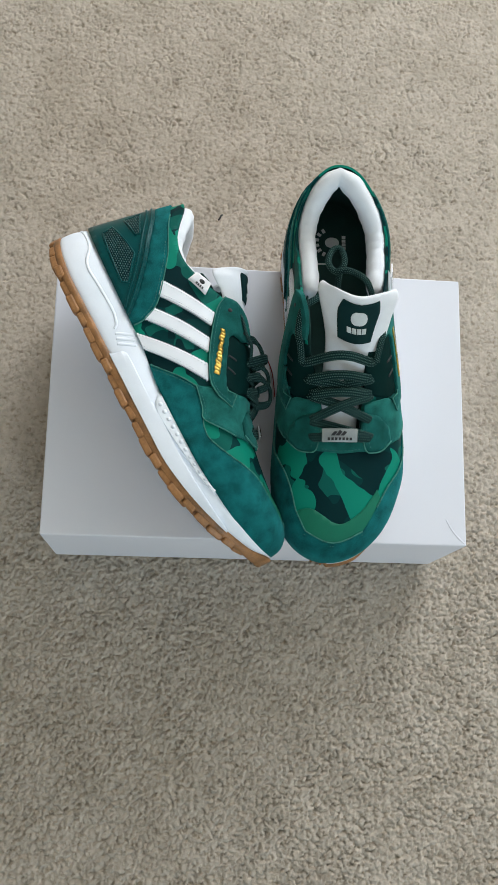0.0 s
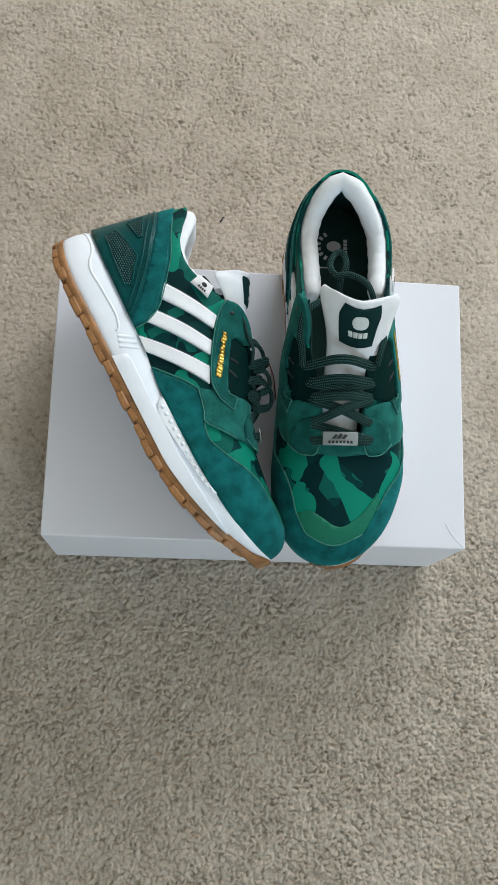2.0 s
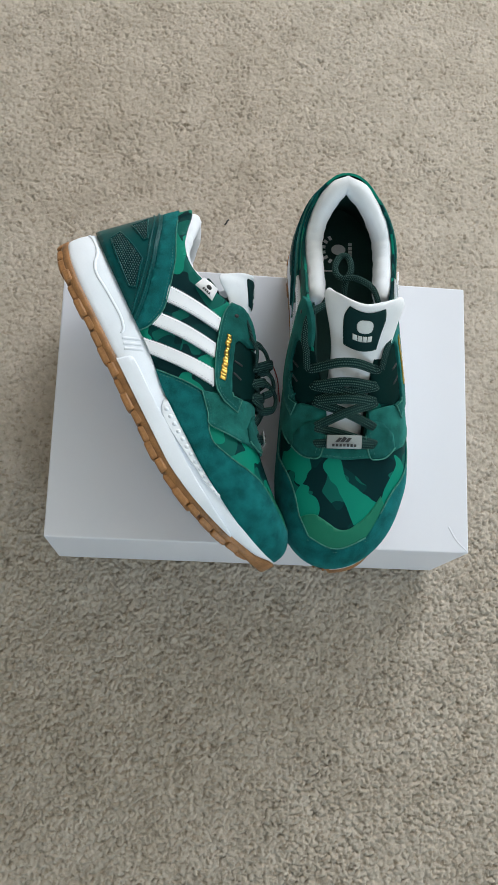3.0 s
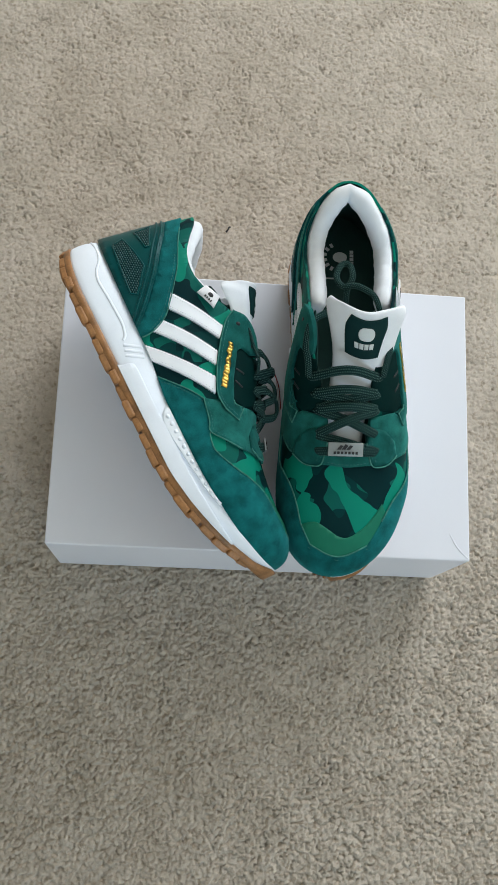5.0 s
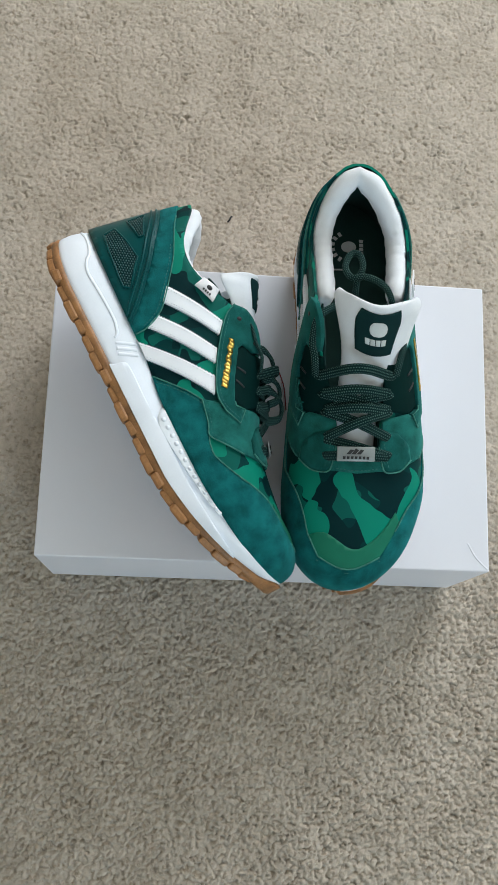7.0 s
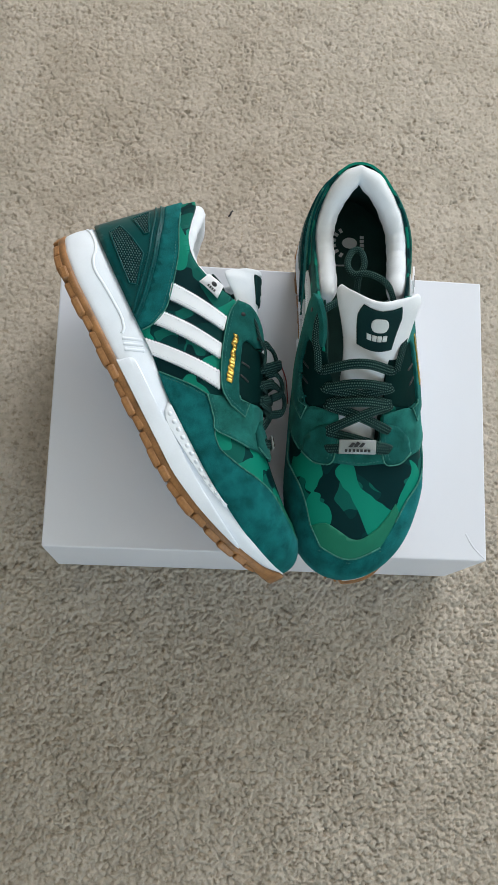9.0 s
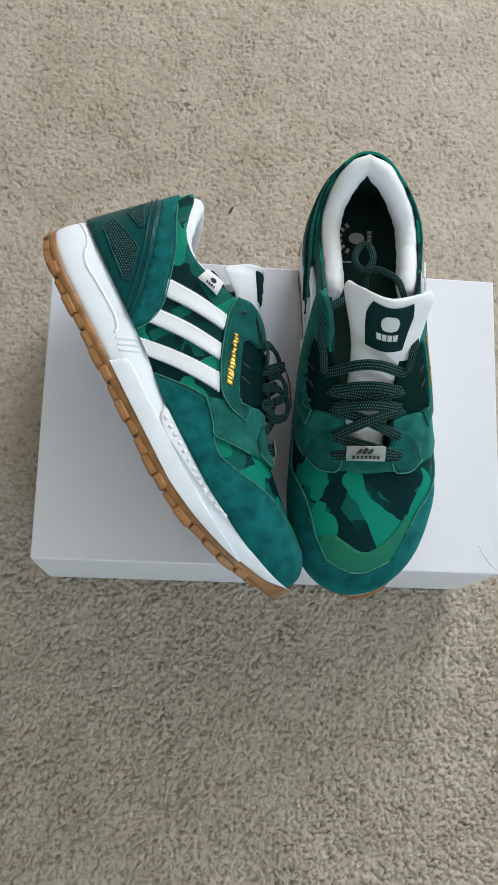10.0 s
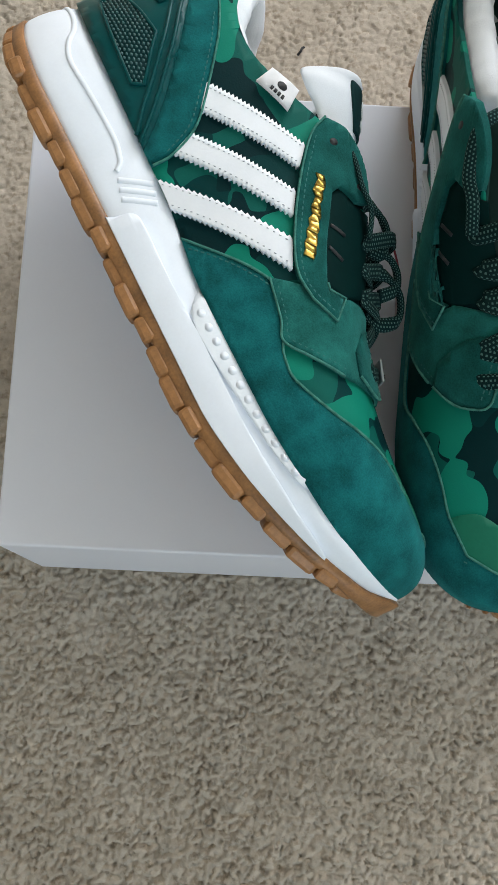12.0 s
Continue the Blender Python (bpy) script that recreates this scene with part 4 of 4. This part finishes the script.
def floor_carpet():
    """One sheet: fine pile round the box, plain towards the walls."""
    def steps(lo, a, b, hi):
        return np.concatenate([np.linspace(lo, a, 14, endpoint=False), np.arange(a, b, 0.0011), np.linspace(b, hi, 14)])
    xs, ys = steps(ROOM_X0 - 0.1, -0.39, 0.38, ROOM_X1 + 0.1), steps(ROOM_Y0 - 0.1, -0.33, 0.76, ROOM_Y1 + 0.1)
    gx, gy = np.meshgrid(xs, ys)
    gz = carpet_height(gx, gy)
    inner = np.minimum(np.minimum(0.38 - gx, gx + 0.39), np.minimum(0.76 - gy, gy + 0.33))
    gz = -0.001 + (gz + 0.001) * np.clip(inner / 0.03, 0, 1)
    nx, ny = len(xs), len(ys)
    me = bpy.data.meshes.new("floor")
    me.vertices.add(nx * ny)
    me.vertices.foreach_set("co", np.stack([gx, gy, gz], -1).astype(np.float32).ravel())
    i, j = np.meshgrid(np.arange(nx - 1), np.arange(ny - 1))
    k = (j * nx + i).ravel()
    quads = np.stack([k, k + 1, k + nx + 1, k + nx], -1).astype(np.int32)
    me.loops.add(quads.size)
    me.loops.foreach_set("vertex_index", quads.ravel())
    me.polygons.add(len(quads))
    me.polygons.foreach_set("loop_start", np.arange(0, quads.size, 4, dtype=np.int32))
    me.update(calc_edges=True)
    me.polygons.foreach_set("use_smooth", np.ones(len(quads), bool))
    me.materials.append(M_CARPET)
    return tagged(new("floor", me), "beige tufted wall-to-wall pile carpet", "carpet", kind="structure")


floor_carpet()
slab("wall_west", (ROOM_X0 - 0.1, ROOM_Y0 - 0.1, 0), (ROOM_X0, ROOM_Y1 + 0.1, ROOM_Z), M_WALL)
slab("wall_east", (ROOM_X1, ROOM_Y0 - 0.1, 0), (ROOM_X1 + 0.1, ROOM_Y1 + 0.1, ROOM_Z), M_WALL)
# this wall's opening is made for the assumed rear window
south = tagged(new("wall_south"), kind="structure")
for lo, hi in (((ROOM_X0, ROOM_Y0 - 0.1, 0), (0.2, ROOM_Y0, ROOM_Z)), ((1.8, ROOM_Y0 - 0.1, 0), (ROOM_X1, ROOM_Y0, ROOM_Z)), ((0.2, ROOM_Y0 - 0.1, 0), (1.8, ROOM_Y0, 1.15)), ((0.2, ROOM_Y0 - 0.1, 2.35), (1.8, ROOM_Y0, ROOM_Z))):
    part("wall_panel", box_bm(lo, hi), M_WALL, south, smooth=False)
slab("ceiling", (ROOM_X0 - 0.1, ROOM_Y0 - 0.1, ROOM_Z), (ROOM_X1 + 0.1, ROOM_Y1 + 0.1, ROOM_Z + 0.1), M_WALL)
# the window wall: four pieces round the opening
wall = new("wall_north")
tagged(wall, kind="structure")
for lo, hi in (((ROOM_X0, ROOM_Y1, 0), (WIN_X0, ROOM_Y1 + 0.1, ROOM_Z)), ((WIN_X1, ROOM_Y1, 0), (ROOM_X1, ROOM_Y1 + 0.1, ROOM_Z)), ((WIN_X0, ROOM_Y1, 0), (WIN_X1, ROOM_Y1 + 0.1, WIN_Z0)), ((WIN_X0, ROOM_Y1, WIN_Z1), (WIN_X1, ROOM_Y1 + 0.1, ROOM_Z))):
    part("wall_panel", box_bm(lo, hi), M_WALL, wall, smooth=False)

# ---- the shoe box ----
BOX_W, BOX_D, BOX_H = 0.35, 0.234, 0.109
shoebox = new("shoebox")
tagged(shoebox, "plain white cardboard shoebox with closed lid on the carpet", "box")
part("box_body", box_bm((-BOX_W / 2 + 0.003, 0.003, 0.001), (BOX_W / 2 - 0.003, BOX_D - 0.003, BOX_H - 0.003), 0.001), M_CARD, shoebox, smooth=False)
lid = box_bm((-BOX_W / 2, 0, 0.004), (BOX_W / 2, BOX_D, BOX_H), 0.0012)
for v in lid.verts:
    v.co.y -= 0.0100 * (1 - v.co.z / BOX_H) * (1 - v.co.y / BOX_D)
part("lid", lid, M_CARD, shoebox, smooth=False)

# ---- the pair ----
standing = sneaker(1, 0.106, 0.009, 0.018, 0.003)
tagged(standing, "green camouflage running shoe standing upright on the box", "shoe", "pair of shoes")
standing.matrix_world = Matrix(((0.01614, 1.00662, -0.05541, 0.05207), (-1.00798, 0.0151, -0.01928, 0.27098), (-0.01842, 0.0557, 1.00657, 0.11790), (0, 0, 0, 1)))

LOOPS = [[(0.130, 0.013, 0.100), (0.126, 0.006, 0.108), (0.133, 0.001, 0.112), (0.143, 0.002, 0.110), (0.149, 0.007, 0.103), (0.146, 0.012, 0.097)],
         [(0.144, 0.013, 0.096), (0.148, 0.006, 0.104), (0.156, 0.002, 0.107), (0.165, 0.003, 0.103), (0.166, 0.009, 0.093)],
         [(0.154, 0.013, 0.090), (0.158, 0.006, 0.100), (0.168, 0.002, 0.103), (0.178, 0.002, 0.097), (0.176, 0.008, 0.086), (0.170, 0.012, 0.083)]]
lying = sneaker(-1, 0.072, 0.003, 0.006, 0.022, LOOPS)
tagged(lying, "green camouflage running shoe lying on its inner side on the box", "shoe", "pair of shoes")
lying.matrix_world = Matrix(((0.47305, 0.0483, 0.8436, -0.16481), (-0.84401, 0.07347, 0.46907, 0.2069), (-0.04061, -0.96439, 0.07798, 0.1608), (0, 0, 0, 1)))

# crushed corner of the lid: a short fold running into the corner
fold = bmesh.new()
fold_line = smooth_line([(0.158, 0.022, BOX_H - 0.0002), (0.163, 0.013, BOX_H), (0.168, 0.007, BOX_H), (0.1735, 0.002, BOX_H - 0.0002)], 5)
ribbon(fold, fold_line, [Vector((0, 0, 1))] * len(fold_line), 0.0016, 0.0007)
part("crease", finish(fold), M_CARD, shoebox, "creased card at the corner")

# a dark fleck of lint on the carpet behind the box
speck = bmesh.new()
speck_line = smooth_line([(-0.0352, 0.3305, 0.001), (-0.0335, 0.332, 0.0028), (-0.0325, 0.335, 0.0018), (-0.0310, 0.3365, 0.001)], 4)
ribbon(speck, speck_line, [Vector((0, 0, 1))] * len(speck_line), 0.0016, 0.0012)
tagged(mesh_object("lint_speck", finish(speck), M_BLACK), "tiny dark fleck of lint on the carpet", "lint")

# clear plastic tag fastener with a red thread on the lid between the shoes
fastener = new("swing_tag_fastener")
tagged(fastener, "clear plastic tag fastener with red thread on the box", "tag fastener")
bm = bmesh.new()
ln = smooth_line([(-0.0005, 0.142, BOX_H + 0.045), (0.006, 0.134, BOX_H + 0.030), (0.010, 0.126, BOX_H + 0.012), (0.012, 0.121, BOX_H + 0.0015)], 5)
ribbon(bm, ln, [Vector((0.3, -0.3, 1))] * len(ln), 0.0009, 0.0009)
part("red_thread", finish(bm), M_RED, fastener, "thin red thread")
bm = bmesh.new()
ln = smooth_line([(0.004, 0.136, BOX_H + 0.032), (0.0085, 0.127, BOX_H + 0.014), (0.011, 0.120, BOX_H + 0.0012)], 5)
ribbon(bm, ln, [Vector((0.8, 0.3, 0.5))] * len(ln), 0.005, 0.0007)
part("clear_strip", finish(bm), M_PINK, fastener, "pinkish clear plastic strip")
